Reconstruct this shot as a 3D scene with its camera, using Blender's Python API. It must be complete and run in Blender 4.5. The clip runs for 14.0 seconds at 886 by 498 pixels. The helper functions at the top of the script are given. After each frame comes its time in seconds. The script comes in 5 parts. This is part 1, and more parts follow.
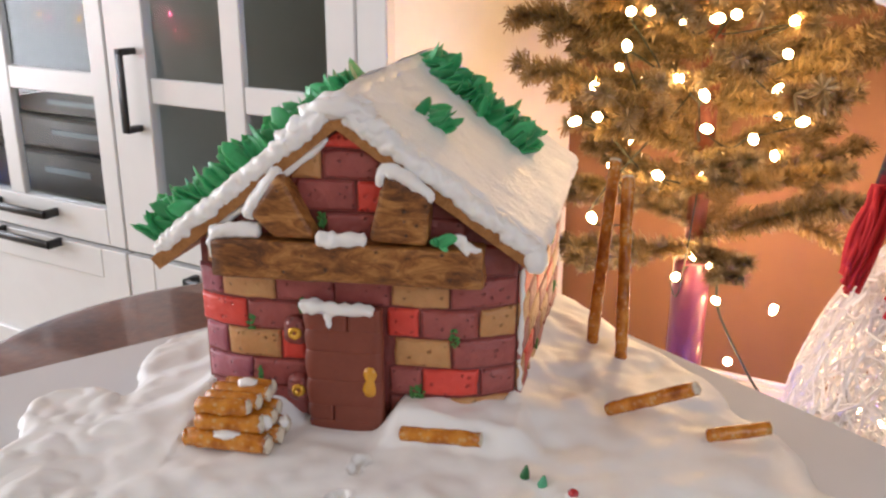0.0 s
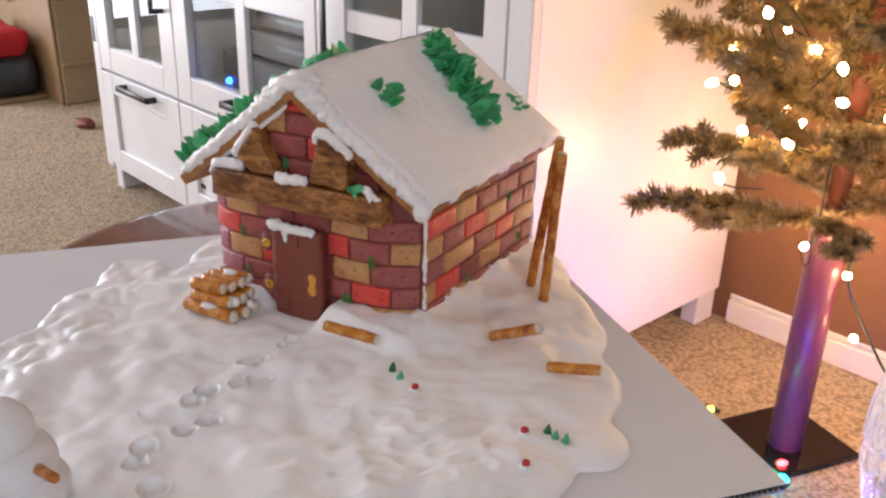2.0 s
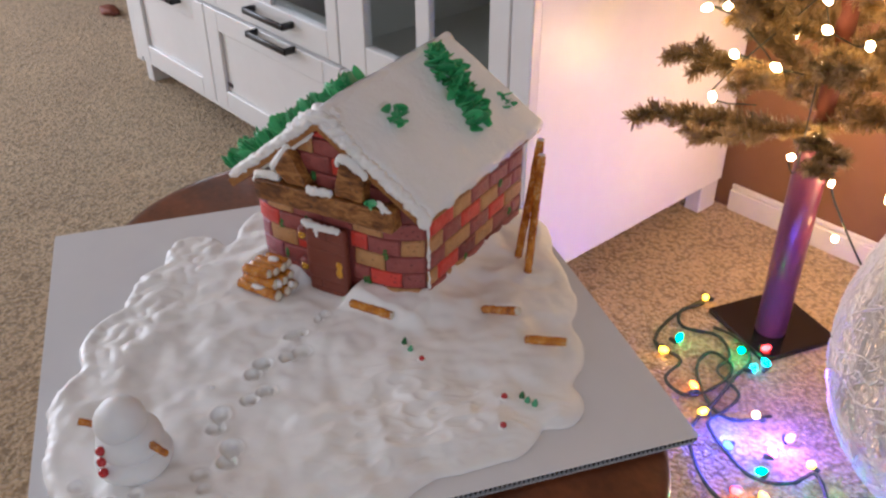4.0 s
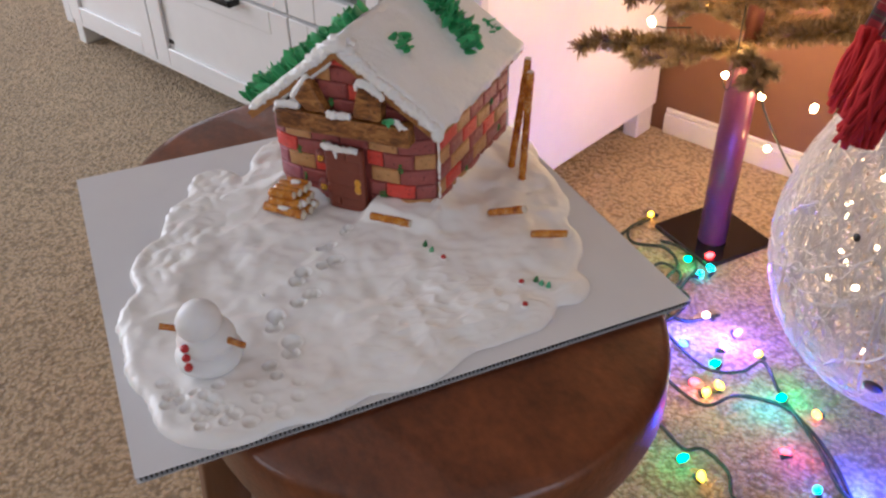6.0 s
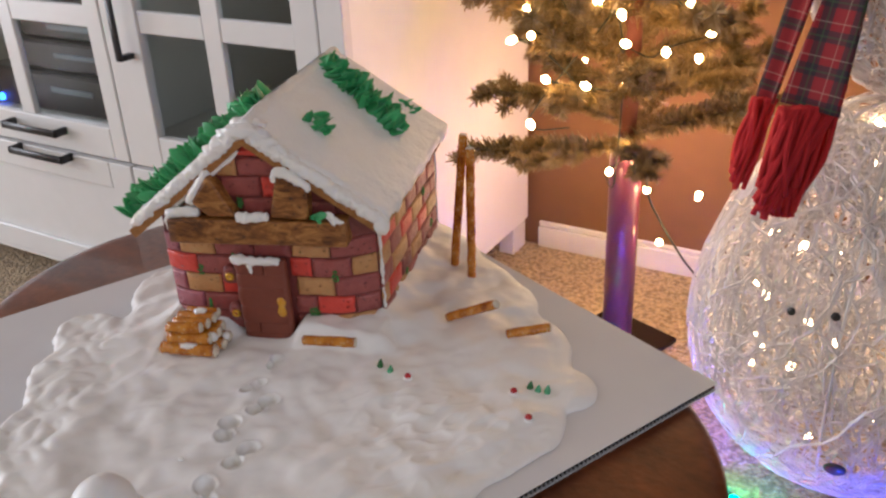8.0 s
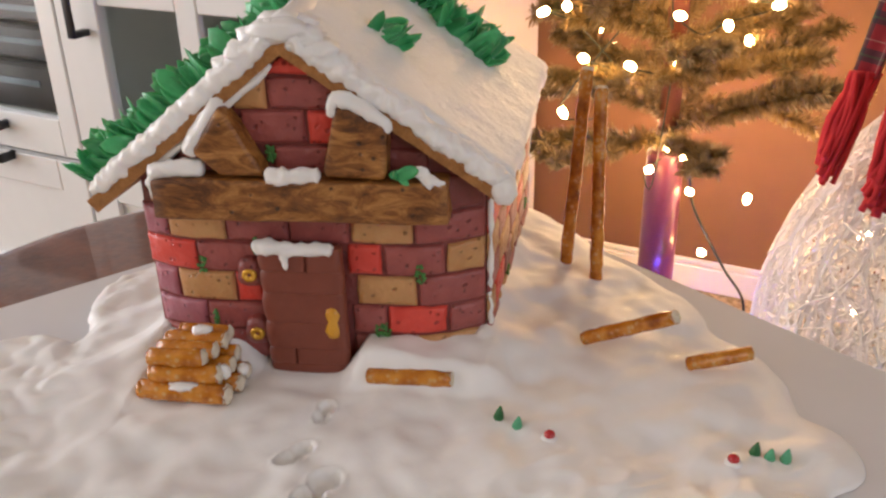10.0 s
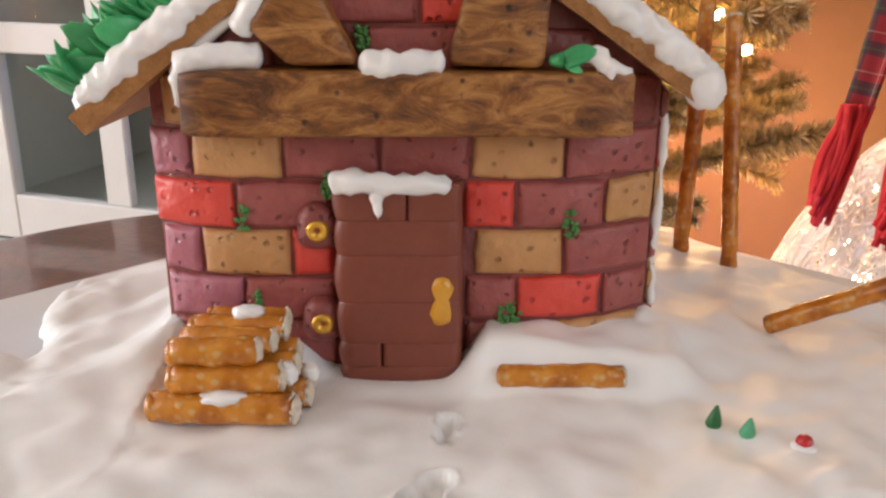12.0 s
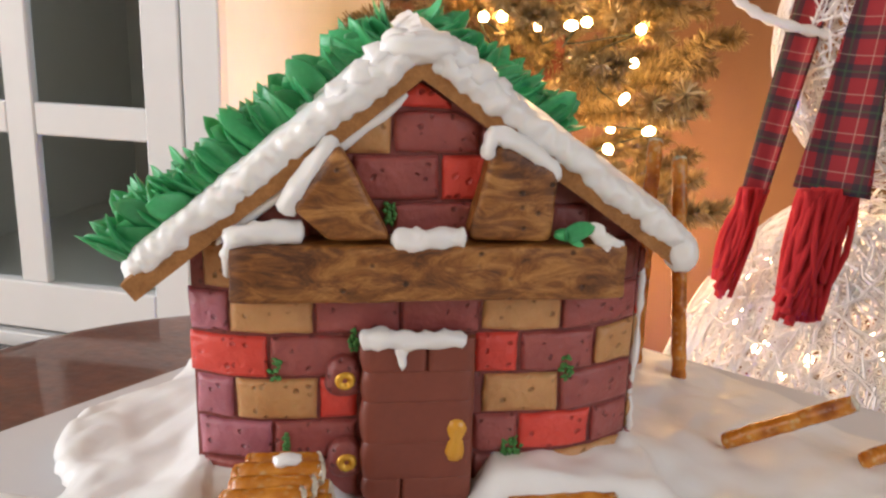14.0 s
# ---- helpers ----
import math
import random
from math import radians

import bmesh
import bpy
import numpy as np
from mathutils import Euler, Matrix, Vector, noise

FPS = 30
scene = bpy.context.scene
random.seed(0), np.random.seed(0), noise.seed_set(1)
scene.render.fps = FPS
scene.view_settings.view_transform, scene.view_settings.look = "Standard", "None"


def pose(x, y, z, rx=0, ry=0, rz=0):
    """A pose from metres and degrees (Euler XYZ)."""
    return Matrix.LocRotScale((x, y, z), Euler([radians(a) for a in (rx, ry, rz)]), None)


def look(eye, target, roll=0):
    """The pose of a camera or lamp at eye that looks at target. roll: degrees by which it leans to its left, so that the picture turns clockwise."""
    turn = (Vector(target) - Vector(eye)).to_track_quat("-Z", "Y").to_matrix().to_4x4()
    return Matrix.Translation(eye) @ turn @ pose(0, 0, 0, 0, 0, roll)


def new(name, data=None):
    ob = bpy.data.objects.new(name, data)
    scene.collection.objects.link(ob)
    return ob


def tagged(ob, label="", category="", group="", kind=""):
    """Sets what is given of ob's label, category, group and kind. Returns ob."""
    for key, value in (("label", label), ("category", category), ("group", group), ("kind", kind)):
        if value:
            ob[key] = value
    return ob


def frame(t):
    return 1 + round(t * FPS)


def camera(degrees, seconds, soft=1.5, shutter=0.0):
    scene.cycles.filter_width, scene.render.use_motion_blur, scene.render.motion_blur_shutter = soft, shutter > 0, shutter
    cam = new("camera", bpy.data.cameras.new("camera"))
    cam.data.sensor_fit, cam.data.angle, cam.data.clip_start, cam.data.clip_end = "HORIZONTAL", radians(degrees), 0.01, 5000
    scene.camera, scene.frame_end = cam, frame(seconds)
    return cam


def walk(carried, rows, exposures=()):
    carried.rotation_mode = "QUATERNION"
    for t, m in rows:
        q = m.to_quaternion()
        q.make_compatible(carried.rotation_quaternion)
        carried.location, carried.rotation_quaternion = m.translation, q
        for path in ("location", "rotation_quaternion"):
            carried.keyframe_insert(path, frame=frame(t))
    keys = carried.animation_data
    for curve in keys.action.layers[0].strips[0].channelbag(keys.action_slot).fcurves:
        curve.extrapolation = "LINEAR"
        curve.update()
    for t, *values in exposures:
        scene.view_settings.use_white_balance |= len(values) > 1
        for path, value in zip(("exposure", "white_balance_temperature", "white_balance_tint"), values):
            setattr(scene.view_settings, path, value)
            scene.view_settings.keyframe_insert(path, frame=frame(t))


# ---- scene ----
cam = camera(53.1, 14.0, soft=2.4)
PATH = [
    (0, (-0.001, -0.006, 0.84), (0.008, 1.895, 0.22), 0.3),
    (0.5, (0.048, -0.037, 0.858), (-0.122, 1.841, 0.192), 1.2),
    (1, (0.107, -0.065, 0.864), (-0.297, 1.769, 0.176), 1.6),
    (1.5, (0.151, -0.071, 0.879), (-0.336, 1.733, 0.167), 2.0),
    (2, (0.194, -0.093, 0.899), (-0.342, 1.663, 0.108), 1.7),
    (2.5, (0.218, -0.109, 0.933), (-0.312, 1.615, 0.069), 1.8),
    (3, (0.234, -0.116, 0.977), (-0.319, 1.56, 0.035), 1.0),
    (5.3, (0.211, -0.232, 1.088), (-0.285, 1.307, -0.088), -2.2),
    (5.5, (0.197, -0.242, 1.081), (-0.283, 1.305, -0.093), -2.6),
    (6, (0.189, -0.261, 1.067), (-0.177, 1.314, -0.112), -1.2),
    (6.5, (0.185, -0.267, 1.044), (-0.181, 1.31, -0.13), -2.6),
    (7, (0.159, -0.248, 1.005), (-0.184, 1.363, -0.129), -2.7),
    (7.5, (0.139, -0.221, 0.991), (-0.072, 1.526, 0.041), -3.9),
    (7.7, (0.118, -0.199, 0.98), (0.047, 1.58, 0.068), -3.1),
    (9.8, (0.02, 0.002, 0.861), (0.06, 1.804, -0.005), -1.5),
    (10, (0.004, 0.027, 0.848), (0.069, 1.834, -0.006), -1.2),
    (10.5, (-0.027, 0.067, 0.806), (0.064, 1.882, -0.027), -1.4),
    (11, (-0.047, 0.099, 0.778), (0.092, 1.945, 0.021), -1.2),
    (11.5, (-0.056, 0.113, 0.763), (0.191, 1.981, 0.091), -0.3),
    (12, (-0.074, 0.127, 0.751), (0.245, 1.995, 0.114), 0.3),
    (12.5, (-0.086, 0.145, 0.739), (0.298, 2.008, 0.122), 0.6),
    (13, (-0.097, 0.146, 0.749), (0.354, 2.002, 0.155), 0.7),
    (13.5, (-0.111, 0.137, 0.777), (0.394, 1.985, 0.201), 1.1),
    (14, (-0.116, 0.114, 0.792), (0.439, 1.961, 0.259), 1.8),
]
EXPOSURES = [(0, 0.28, 6150, 12), (1, 0.27, 6150, 14), (2.5, 0.0, 5950, 15), (3, -0.20, 5900, 14), (5.5, -0.16, 5850, 13), (7, -0.15, 6000, 13), (7.7, -0.16, 6050, 13),
             (10, 0.14, 6500, 13), (11, 0.16, 6500, 13), (12, 0.46, 6450, 12), (12.5, 0.48, 6450, 12), (13.5, 0.70, 6450, 11), (14, 0.38, 6350, 10)]
walk(cam, [(t, look(eye, target, roll)) for t, eye, target, roll in PATH], EXPOSURES)


# ---- light ----
world = bpy.data.worlds.new("room_world")
scene.world = world
world.use_nodes = True
world.node_tree.nodes["Background"].inputs[0].default_value = (0.75, 0.82, 1.0, 1)
world.node_tree.nodes["Background"].inputs[1].default_value = 0.45

# room frame: x along the cabinet's front, y towards the back wall
ROOM = pose(-0.067, 1.2, 0, 0, 0, -30)
BACK, LEFT, RIGHT, NEAR, TOP = 0.662, -4.2, 2.3, -3.0, 3.4
WIN = (-2.6, -0.4, 0.95, 2.75)
SIDE = (-2.6, -0.7, 0.8, 2.1)
WEST = (-2.9, -0.7, 0.06, 2.5)


def lamp(name, kind, m, energy, colour, size=0.1, size_y=0.1):
    data = bpy.data.lights.new(name, kind)
    data.energy, data.color = energy, colour
    if kind == "AREA":
        data.shape, data.size, data.size_y = "RECTANGLE", size, size_y
    else:
        data.shadow_soft_size = size
    ob = new(name, data)
    ob.matrix_world = m
    return ob


# daylight in the window opening behind the camera
lamp("window_daylight", "AREA", ROOM @ pose((WIN[0] + WIN[1]) / 2, NEAR + 0.03, (WIN[2] + WIN[3]) / 2, 90, 0, 0), 19,
     (1.0, 0.96, 0.92), WIN[1] - WIN[0], WIN[3] - WIN[2])

lamp("side_window_daylight", "AREA", ROOM @ pose(RIGHT - 0.03, (SIDE[0] + SIDE[1]) / 2, (SIDE[2] + SIDE[3]) / 2, 90, 0, 90), 12,
     (0.84, 0.91, 1.0), SIDE[1] - SIDE[0], SIDE[3] - SIDE[2])

lamp("west_window_daylight", "AREA", ROOM @ pose(LEFT + 0.03, (WEST[0] + WEST[1]) / 2, (WEST[2] + WEST[3]) / 2, 90, 0, -90), 138,
     (0.94, 0.96, 1.0), WEST[1] - WEST[0], WEST[3] - WEST[2])


# ---- materials ----
def nodes_of(name):
    m = bpy.data.materials.new(name)
    m.use_nodes = True
    t = m.node_tree
    return m, t, t.nodes["Principled BSDF"]


def add(t, kind, **values):
    n = t.nodes.new(kind)
    for key, value in values.items():
        if key in n.inputs:
            n.inputs[key].default_value = value
    return n


def coords(t, stretch=(1, 1, 1)):
    c = t.nodes.new("ShaderNodeTexCoord")
    m = t.nodes.new("ShaderNodeMapping")
    m.inputs["Scale"].default_value = stretch
    t.links.new(c.outputs["Object"], m.inputs["Vector"])
    return m.outputs["Vector"]


def noise_at(t, vec, scale, detail=3.0, rough=0.55, distortion=0.0):
    n = add(t, "ShaderNodeTexNoise", Scale=scale, Detail=detail, Roughness=rough, Distortion=distortion)
    t.links.new(vec, n.inputs["Vector"])
    return n.outputs["Fac"]


def ramp(t, fac, stops):
    r = t.nodes.new("ShaderNodeValToRGB")
    el = r.color_ramp.elements
    while len(el) < len(stops):
        el.new(0.5)
    for e, (p, c) in zip(el, stops):
        e.position, e.color = p, (*c, 1)
    t.links.new(fac, r.inputs["Fac"])
    return r.outputs["Color"]


def mixed(t, a, b, fac, kind="MIX"):
    m = t.nodes.new("ShaderNodeMix")
    m.data_type, m.blend_type = "RGBA", kind
    for value, sock in ((fac, m.inputs[0]), (a, m.inputs[6]), (b, m.inputs[7])):
        if isinstance(value, (int, float)):
            sock.default_value = value
        elif isinstance(value, tuple):
            sock.default_value = (*value, 1)
        else:
            t.links.new(value, sock)
    return m.outputs[2]


def bump(t, p, height, strength, distance, normal=None):
    b = add(t, "ShaderNodeBump", Strength=strength, Distance=distance)
    t.links.new(height, b.inputs["Height"])
    if normal:
        t.links.new(normal, b.inputs["Normal"])
    t.links.new(b.outputs["Normal"], p.inputs["Normal"])
    return b.outputs["Normal"]


def surface(name, c1, c2, scale, rough=0.5, bump_scale=0, strength=0.3, distance=0.001, metal=0.0, stretch=(1, 1, 1),
            sss=0.0, spec=0.5, coat=0.0, vary=0.0, ends=(0.3, 0.7)):
    """Two tones by noise at two scales, fine relief, and an even variation from piece to piece."""
    m, t, p = nodes_of(name)
    v = coords(t, stretch)
    a = noise_at(t, v, scale, 4)
    b = noise_at(t, v, scale * 6.3, 3)
    f = mixed(t, a, b, 0.35)
    col = ramp(t, f, ((ends[0], c1), (ends[1], c2)))
    if vary:
        info = t.nodes.new("ShaderNodeObjectInfo")
        mul = add(t, "ShaderNodeMapRange")
        mul.inputs["To Min"].default_value, mul.inputs["To Max"].default_value = 1 - vary, 1 + vary
        t.links.new(info.outputs["Random"], mul.inputs["Value"])
        hsv = t.nodes.new("ShaderNodeHueSaturation")
        t.links.new(mul.outputs["Result"], hsv.inputs["Value"])
        t.links.new(col, hsv.inputs["Color"])
        col = hsv.outputs["Color"]
    t.links.new(col, p.inputs["Base Color"])
    p.inputs["Roughness"].default_value, p.inputs["Metallic"].default_value = rough, metal
    p.inputs["Specular IOR Level"].default_value, p.inputs["Coat Weight"].default_value = spec, coat
    if sss:
        p.inputs["Subsurface Weight"].default_value = sss
        p.inputs["Subsurface Radius"].default_value = (1.0, 0.85, 0.65)
        p.inputs["Subsurface Scale"].default_value = 0.003
    if bump_scale:
        bump(t, p, noise_at(t, v, bump_scale, 4), strength, distance)
    return m


def glow(name, colour, strength):
    m, t, p = nodes_of(name)
    p.inputs["Base Color"].default_value = (*colour, 1)
    p.inputs["Emission Color"].default_value = (*colour, 1)
    p.inputs["Emission Strength"].default_value = strength
    return m


def fondant(name, c1, c2, pits=1.0):
    """Soft sugar paste, poked with small holes."""
    m, t, p = nodes_of(name)
    v = coords(t)
    info = t.nodes.new("ShaderNodeObjectInfo")
    shift = t.nodes.new("ShaderNodeVectorMath")
    shift.operation = "MULTIPLY_ADD"
    t.links.new(info.outputs["Random"], shift.inputs[0])
    shift.inputs[1].default_value = (3.7, 5.1, 2.3)
    t.links.new(v, shift.inputs[2])
    v = shift.outputs[0]
    base = ramp(t, noise_at(t, v, 110, 4), ((0.3, c1), (0.7, c2)))
    warp = mixed(t, v, noise_at(t, v, 220, 2), 0.0035)
    vor = add(t, "ShaderNodeTexVoronoi", Scale=290.0)
    t.links.new(warp, vor.inputs["Vector"])
    hole = ramp(t, vor.outputs["Distance"], ((0.16, (1, 1, 1)), (0.30, (0, 0, 0))))
    pick = t.nodes.new("ShaderNodeSeparateColor")
    t.links.new(vor.outputs["Color"], pick.inputs[0])
    keep = ramp(t, pick.outputs[0], ((0.45, (0, 0, 0)), (0.60, (1, 1, 1))))
    holes = mixed(t, hole, keep, 1.0, "MULTIPLY")
    # holes also darkened in the base colour, as shade inside the dimples
    col = mixed(t, base, tuple(0.66 * c for c in c1), holes)
    t.links.new(col, p.inputs["Base Color"])
    p.inputs["Roughness"].default_value = 0.40
    p.inputs["Subsurface Weight"].default_value = 0.15
    p.inputs["Subsurface Scale"].default_value = 0.002
    inv = t.nodes.new("ShaderNodeInvert")
    t.links.new(holes, inv.inputs["Color"])
    n = bump(t, p, inv.outputs[0], 0.7 * pits, 0.0012)
    n = bump(t, p, noise_at(t, v, 300, 5), 0.65, 0.0012, n)
    bump(t, p, noise_at(t, v, 120, 2), 0.5, 0.0022, n)
    return m


def marbled(name, dark, mid, light, stretch):
    m, t, p = nodes_of(name)
    v = coords(t, stretch)
    a = noise_at(t, v, 150, 7, 0.70, 1.3)
    b = noise_at(t, v, 52, 3, 0.5, 1.0)
    col = ramp(t, mixed(t, a, b, 0.35), ((0.40, dark), (0.50, mid), (0.60, light)))
    t.links.new(col, p.inputs["Base Color"])
    p.inputs["Roughness"].default_value = 0.42
    vor = add(t, "ShaderNodeTexVoronoi", Scale=210.0)
    t.links.new(coords(t), vor.inputs["Vector"])
    pick = t.nodes.new("ShaderNodeSeparateColor")
    t.links.new(vor.outputs["Color"], pick.inputs[0])
    pits = mixed(t, ramp(t, vor.outputs["Distance"], ((0.12, (0, 0, 0)), (0.24, (1, 1, 1)))), (1, 1, 1), ramp(t, pick.outputs[0], ((0.28, (0, 0, 0)), (0.34, (1, 1, 1)))))
    # shade in the pits is multiplied into the colour, on top of their bump
    col = mixed(t, col, pits, 0.7, "MULTIPLY")
    t.links.new(col, p.inputs["Base Color"])
    n = bump(t, p, a, 0.6, 0.0010)
    bump(t, p, pits, 0.6, 0.0012, n)
    return m


ICING = surface("royal_icing", (0.84, 0.815, 0.785), (0.885, 0.87, 0.845), 40, 0.30, 170, 0.18, 0.0008, sss=0.25)
SNOWCOAT = surface("rough_royal_icing", (0.86, 0.855, 0.845), (0.90, 0.90, 0.895), 40, 0.38, 190, 0.75, 0.0017, sss=0.15)
SNOW = surface("poured_royal_icing", (0.865, 0.85, 0.825), (0.91, 0.90, 0.88), 26, 0.40, 240, 0.12, 0.0008, sss=0.05)
MAUVE = fondant("mauve_fondant", (0.30, 0.073, 0.066), (0.39, 0.104, 0.091))
# mauve paste turned paler and lilac: window light on the left edge painted in
LIT_LILAC = fondant("side_lit_lilac_fondant", (0.36, 0.112, 0.145), (0.46, 0.16, 0.195), 1.3)
DUSK = fondant("dark_mauve_fondant", (0.21, 0.048, 0.042), (0.27, 0.066, 0.056))
RED = fondant("red_fondant", (0.65, 0.055, 0.038), (0.75, 0.085, 0.058))
TAN = fondant("tan_fondant", (0.50, 0.245, 0.090), (0.60, 0.32, 0.13))
MORTAR = fondant("mortar_fondant", (0.20, 0.046, 0.040), (0.25, 0.060, 0.052), 0.2)
DOOR = surface("door_fondant", (0.175, 0.040, 0.022), (0.22, 0.055, 0.031), 60, 0.45, 300, 0.25, 0.0006)
TIMBER = marbled("brown_fondant", (0.085, 0.025, 0.004), (0.24, 0.088, 0.017), (0.46, 0.21, 0.055), (0.42, 1, 1.1))
BISCUIT = surface("gingerbread", (0.27, 0.108, 0.025), (0.44, 0.20, 0.058), 150, 0.65, 420, 0.9, 0.0012, ends=(0.36, 0.64))
PAPER = surface("white_card", (0.66, 0.66, 0.68), (0.71, 0.71, 0.72), 6, 0.55, 60, 0.06, 0.001)
# fluted core of the cake board, far darker than its white sheets
KRAFT = surface("near_black_fluted_card", (0.03, 0.027, 0.025), (0.06, 0.053, 0.048), 90, 0.9)
WOOD = surface("dark_stained_wood", (0.070, 0.018, 0.006), (0.21, 0.060, 0.019), 24, 0.34, 240, 0.35, 0.0010, stretch=(0.75, 1, 1), ends=(0.33, 0.68), coat=0.5)
LEGWOOD = surface("leg_wood", (0.10, 0.04, 0.017), (0.18, 0.08, 0.036), 20, 0.4, 90, 0.2, 0.001, stretch=(1, 1, 0.15))
PAINT = surface("white_paint", (0.72, 0.715, 0.705), (0.77, 0.765, 0.755), 5, 0.27, 90, 0.08, 0.001)
SATIN = surface("satin_white_paint", (0.78, 0.77, 0.755), (0.83, 0.825, 0.81), 5, 0.32, 90, 0.06, 0.001)
TRIM = surface("trim_paint", (0.76, 0.75, 0.73), (0.82, 0.81, 0.79), 8, 0.4, 60, 0.08, 0.001)
WALL = surface("brown_wall_paint", (0.195, 0.094, 0.041), (0.23, 0.114, 0.051), 3, 0.75, 260, 0.35, 0.0015)
BEIGE = surface("beige_wall_paint", (0.47, 0.37, 0.225), (0.53, 0.425, 0.27), 3, 0.75, 260, 0.35, 0.0015)
CEILING = surface("ceiling_paint", (0.62, 0.61, 0.59), (0.66, 0.65, 0.63), 3, 0.9, 90, 0.4, 0.002)
BLACK = surface("black_metal", (0.012, 0.012, 0.013), (0.02, 0.02, 0.021), 30, 0.38)
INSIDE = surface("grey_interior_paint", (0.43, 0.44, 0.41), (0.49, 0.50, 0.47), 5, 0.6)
DARKBOX = surface("dark_plastic", (0.012, 0.013, 0.016), (0.022, 0.024, 0.028), 20, 0.3)


def carpet_material():
    m, t, p = nodes_of("beige_pile_carpet")
    v = coords(t)
    big = noise_at(t, v, 4.5, 3)
    warp = t.nodes.new("ShaderNodeVectorMath")
    warp.operation = "MULTIPLY_ADD"
    swirl = add(t, "ShaderNodeTexNoise", Scale=90.0, Detail=3.0)
    t.links.new(v, swirl.inputs["Vector"])
    t.links.new(swirl.outputs["Color"], warp.inputs[0])
    warp.inputs[1].default_value = (0.013, 0.013, 0.0)
    t.links.new(v, warp.inputs[2])
    vor = add(t, "ShaderNodeTexVoronoi", Scale=120.0)
    t.links.new(warp.outputs[0], vor.inputs["Vector"])
    fibre = noise_at(t, v, 420, 4, 0.7)
    patch = noise_at(t, v, 38, 3, 0.6)
    pile = mixed(t, mixed(t, ramp(t, vor.outputs["Distance"], ((0.05, (1, 1, 1)), (0.75, (0, 0, 0)))), fibre, 0.38), patch, 0.30)
    # low gaps between tufts get a darker tone, their shade put into the colour
    col = ramp(t, pile, ((0.25, (0.34, 0.222, 0.108)), (0.38, (0.61, 0.435, 0.245)), (0.54, (0.77, 0.585, 0.355)), (0.70, (0.87, 0.69, 0.45))))
    col = mixed(t, col, ramp(t, big, ((0.3, (0.84, 0.84, 0.84)), (0.7, (1, 1, 1)))), 1.0, "MULTIPLY")
    t.links.new(col, p.inputs["Base Color"])
    p.inputs["Roughness"].default_value = 0.95
    p.inputs["Specular IOR Level"].default_value = 0.1
    p.inputs["Sheen Weight"].default_value = 0.4
    p.inputs["Sheen Roughness"].default_value = 0.5
    bump(t, p, pile, 1.0, 0.021)
    return m


CARPET = carpet_material()


def glass_material():
    m, t, p = nodes_of("clear_glass")
    p.inputs["Base Color"].default_value = (0.93, 0.96, 0.96, 1)
    p.inputs["Roughness"].default_value = 0.01
    p.inputs["Transmission Weight"].default_value = 1.0
    p.inputs["IOR"].default_value = 1.22
    return m


GLASS = glass_material()


# ---- mesh helpers ----
def solid(name, bm, material, parent=None, label="", m=None, smooth=True):
    me = bpy.data.meshes.new(name)
    bmesh.ops.recalc_face_normals(bm, faces=bm.faces)
    for f in bm.faces:
        f.smooth = smooth
    bm.to_mesh(me)
    bm.free()
    me.materials.append(material)
    ob = new(name, me)
    if parent:
        ob.parent = parent
    if m:
        ob.matrix_basis = m
    if label:
        ob["label"] = label
    return ob


def part(name, bm, material, parent, label="", m=None, smooth=True):
    return solid(name, bm, material, parent, label, m, smooth)


def thing(name, m, label, category, group="", kind=""):
    ob = new(name)
    ob.empty_display_size = 0.02
    ob.matrix_basis = m
    return tagged(ob, label, category, group, kind)


def shared(name, me, parent, m, label=""):
    ob = new(name, me)
    ob.parent = parent
    ob.matrix_basis = m
    if label:
        ob["label"] = label
    return ob


def box(bm, x0, x1, y0, y1, z0, z1, bevel=0.0, seg=1):
    r = bmesh.ops.create_cube(bm, size=1, matrix=Matrix.Translation(((x0 + x1) / 2, (y0 + y1) / 2, (z0 + z1) / 2))
                              @ Matrix.Diagonal((x1 - x0, y1 - y0, z1 - z0, 1)))
    if bevel:
        edges = {e for v in r["verts"] for e in v.link_edges}
        bmesh.ops.bevel(bm, geom=list(edges), offset=bevel, segments=seg, profile=0.5, affect="EDGES")
    return bm


def boxed(x0, x1, y0, y1, z0, z1, bevel=0.0, seg=1):
    bm = box(bmesh.new(), x0, x1, y0, y1, z0, z1, bevel, seg)
    for e in bm.edges:
        e.smooth = len(e.link_faces) == 2 and e.calc_face_angle() < 0.5
    return bm


def wobble(p, scale, seed=0.0):
    return noise.noise(Vector(p) * scale + Vector((seed * 1.7, seed * 3.1, seed * 0.7)))


def pillow(sx, sy, sz, r, n=8, amp=0.0, nscale=200.0, seed=0.0, shape=None):
    """A box with soft rounded edges and a hand-made unevenness, centred; shape bends its points."""
    bm = bmesh.new()
    bmesh.ops.create_cube(bm, size=2)
    bmesh.ops.subdivide_edges(bm, edges=bm.edges, cuts=n, use_grid_fill=True)
    h = Vector((sx / 2, sy / 2, sz / 2))
    for v in bm.verts:
        c = [math.copysign(abs(a) ** 0.8, a) for a in v.co]
        p = Vector((c[0] * h.x, c[1] * h.y, c[2] * h.z))
        inner = Vector([max(-h[i] + r, min(h[i] - r, p[i])) for i in range(3)])
        d = p - inner
        p = inner + (d.normalized() * r if d.length > 1e-9 else d)
        if amp:
            p += (p - inner * 0.7).normalized() * amp * wobble(p, nscale, seed)
        v.co = shape(p) if shape else p
    return bm


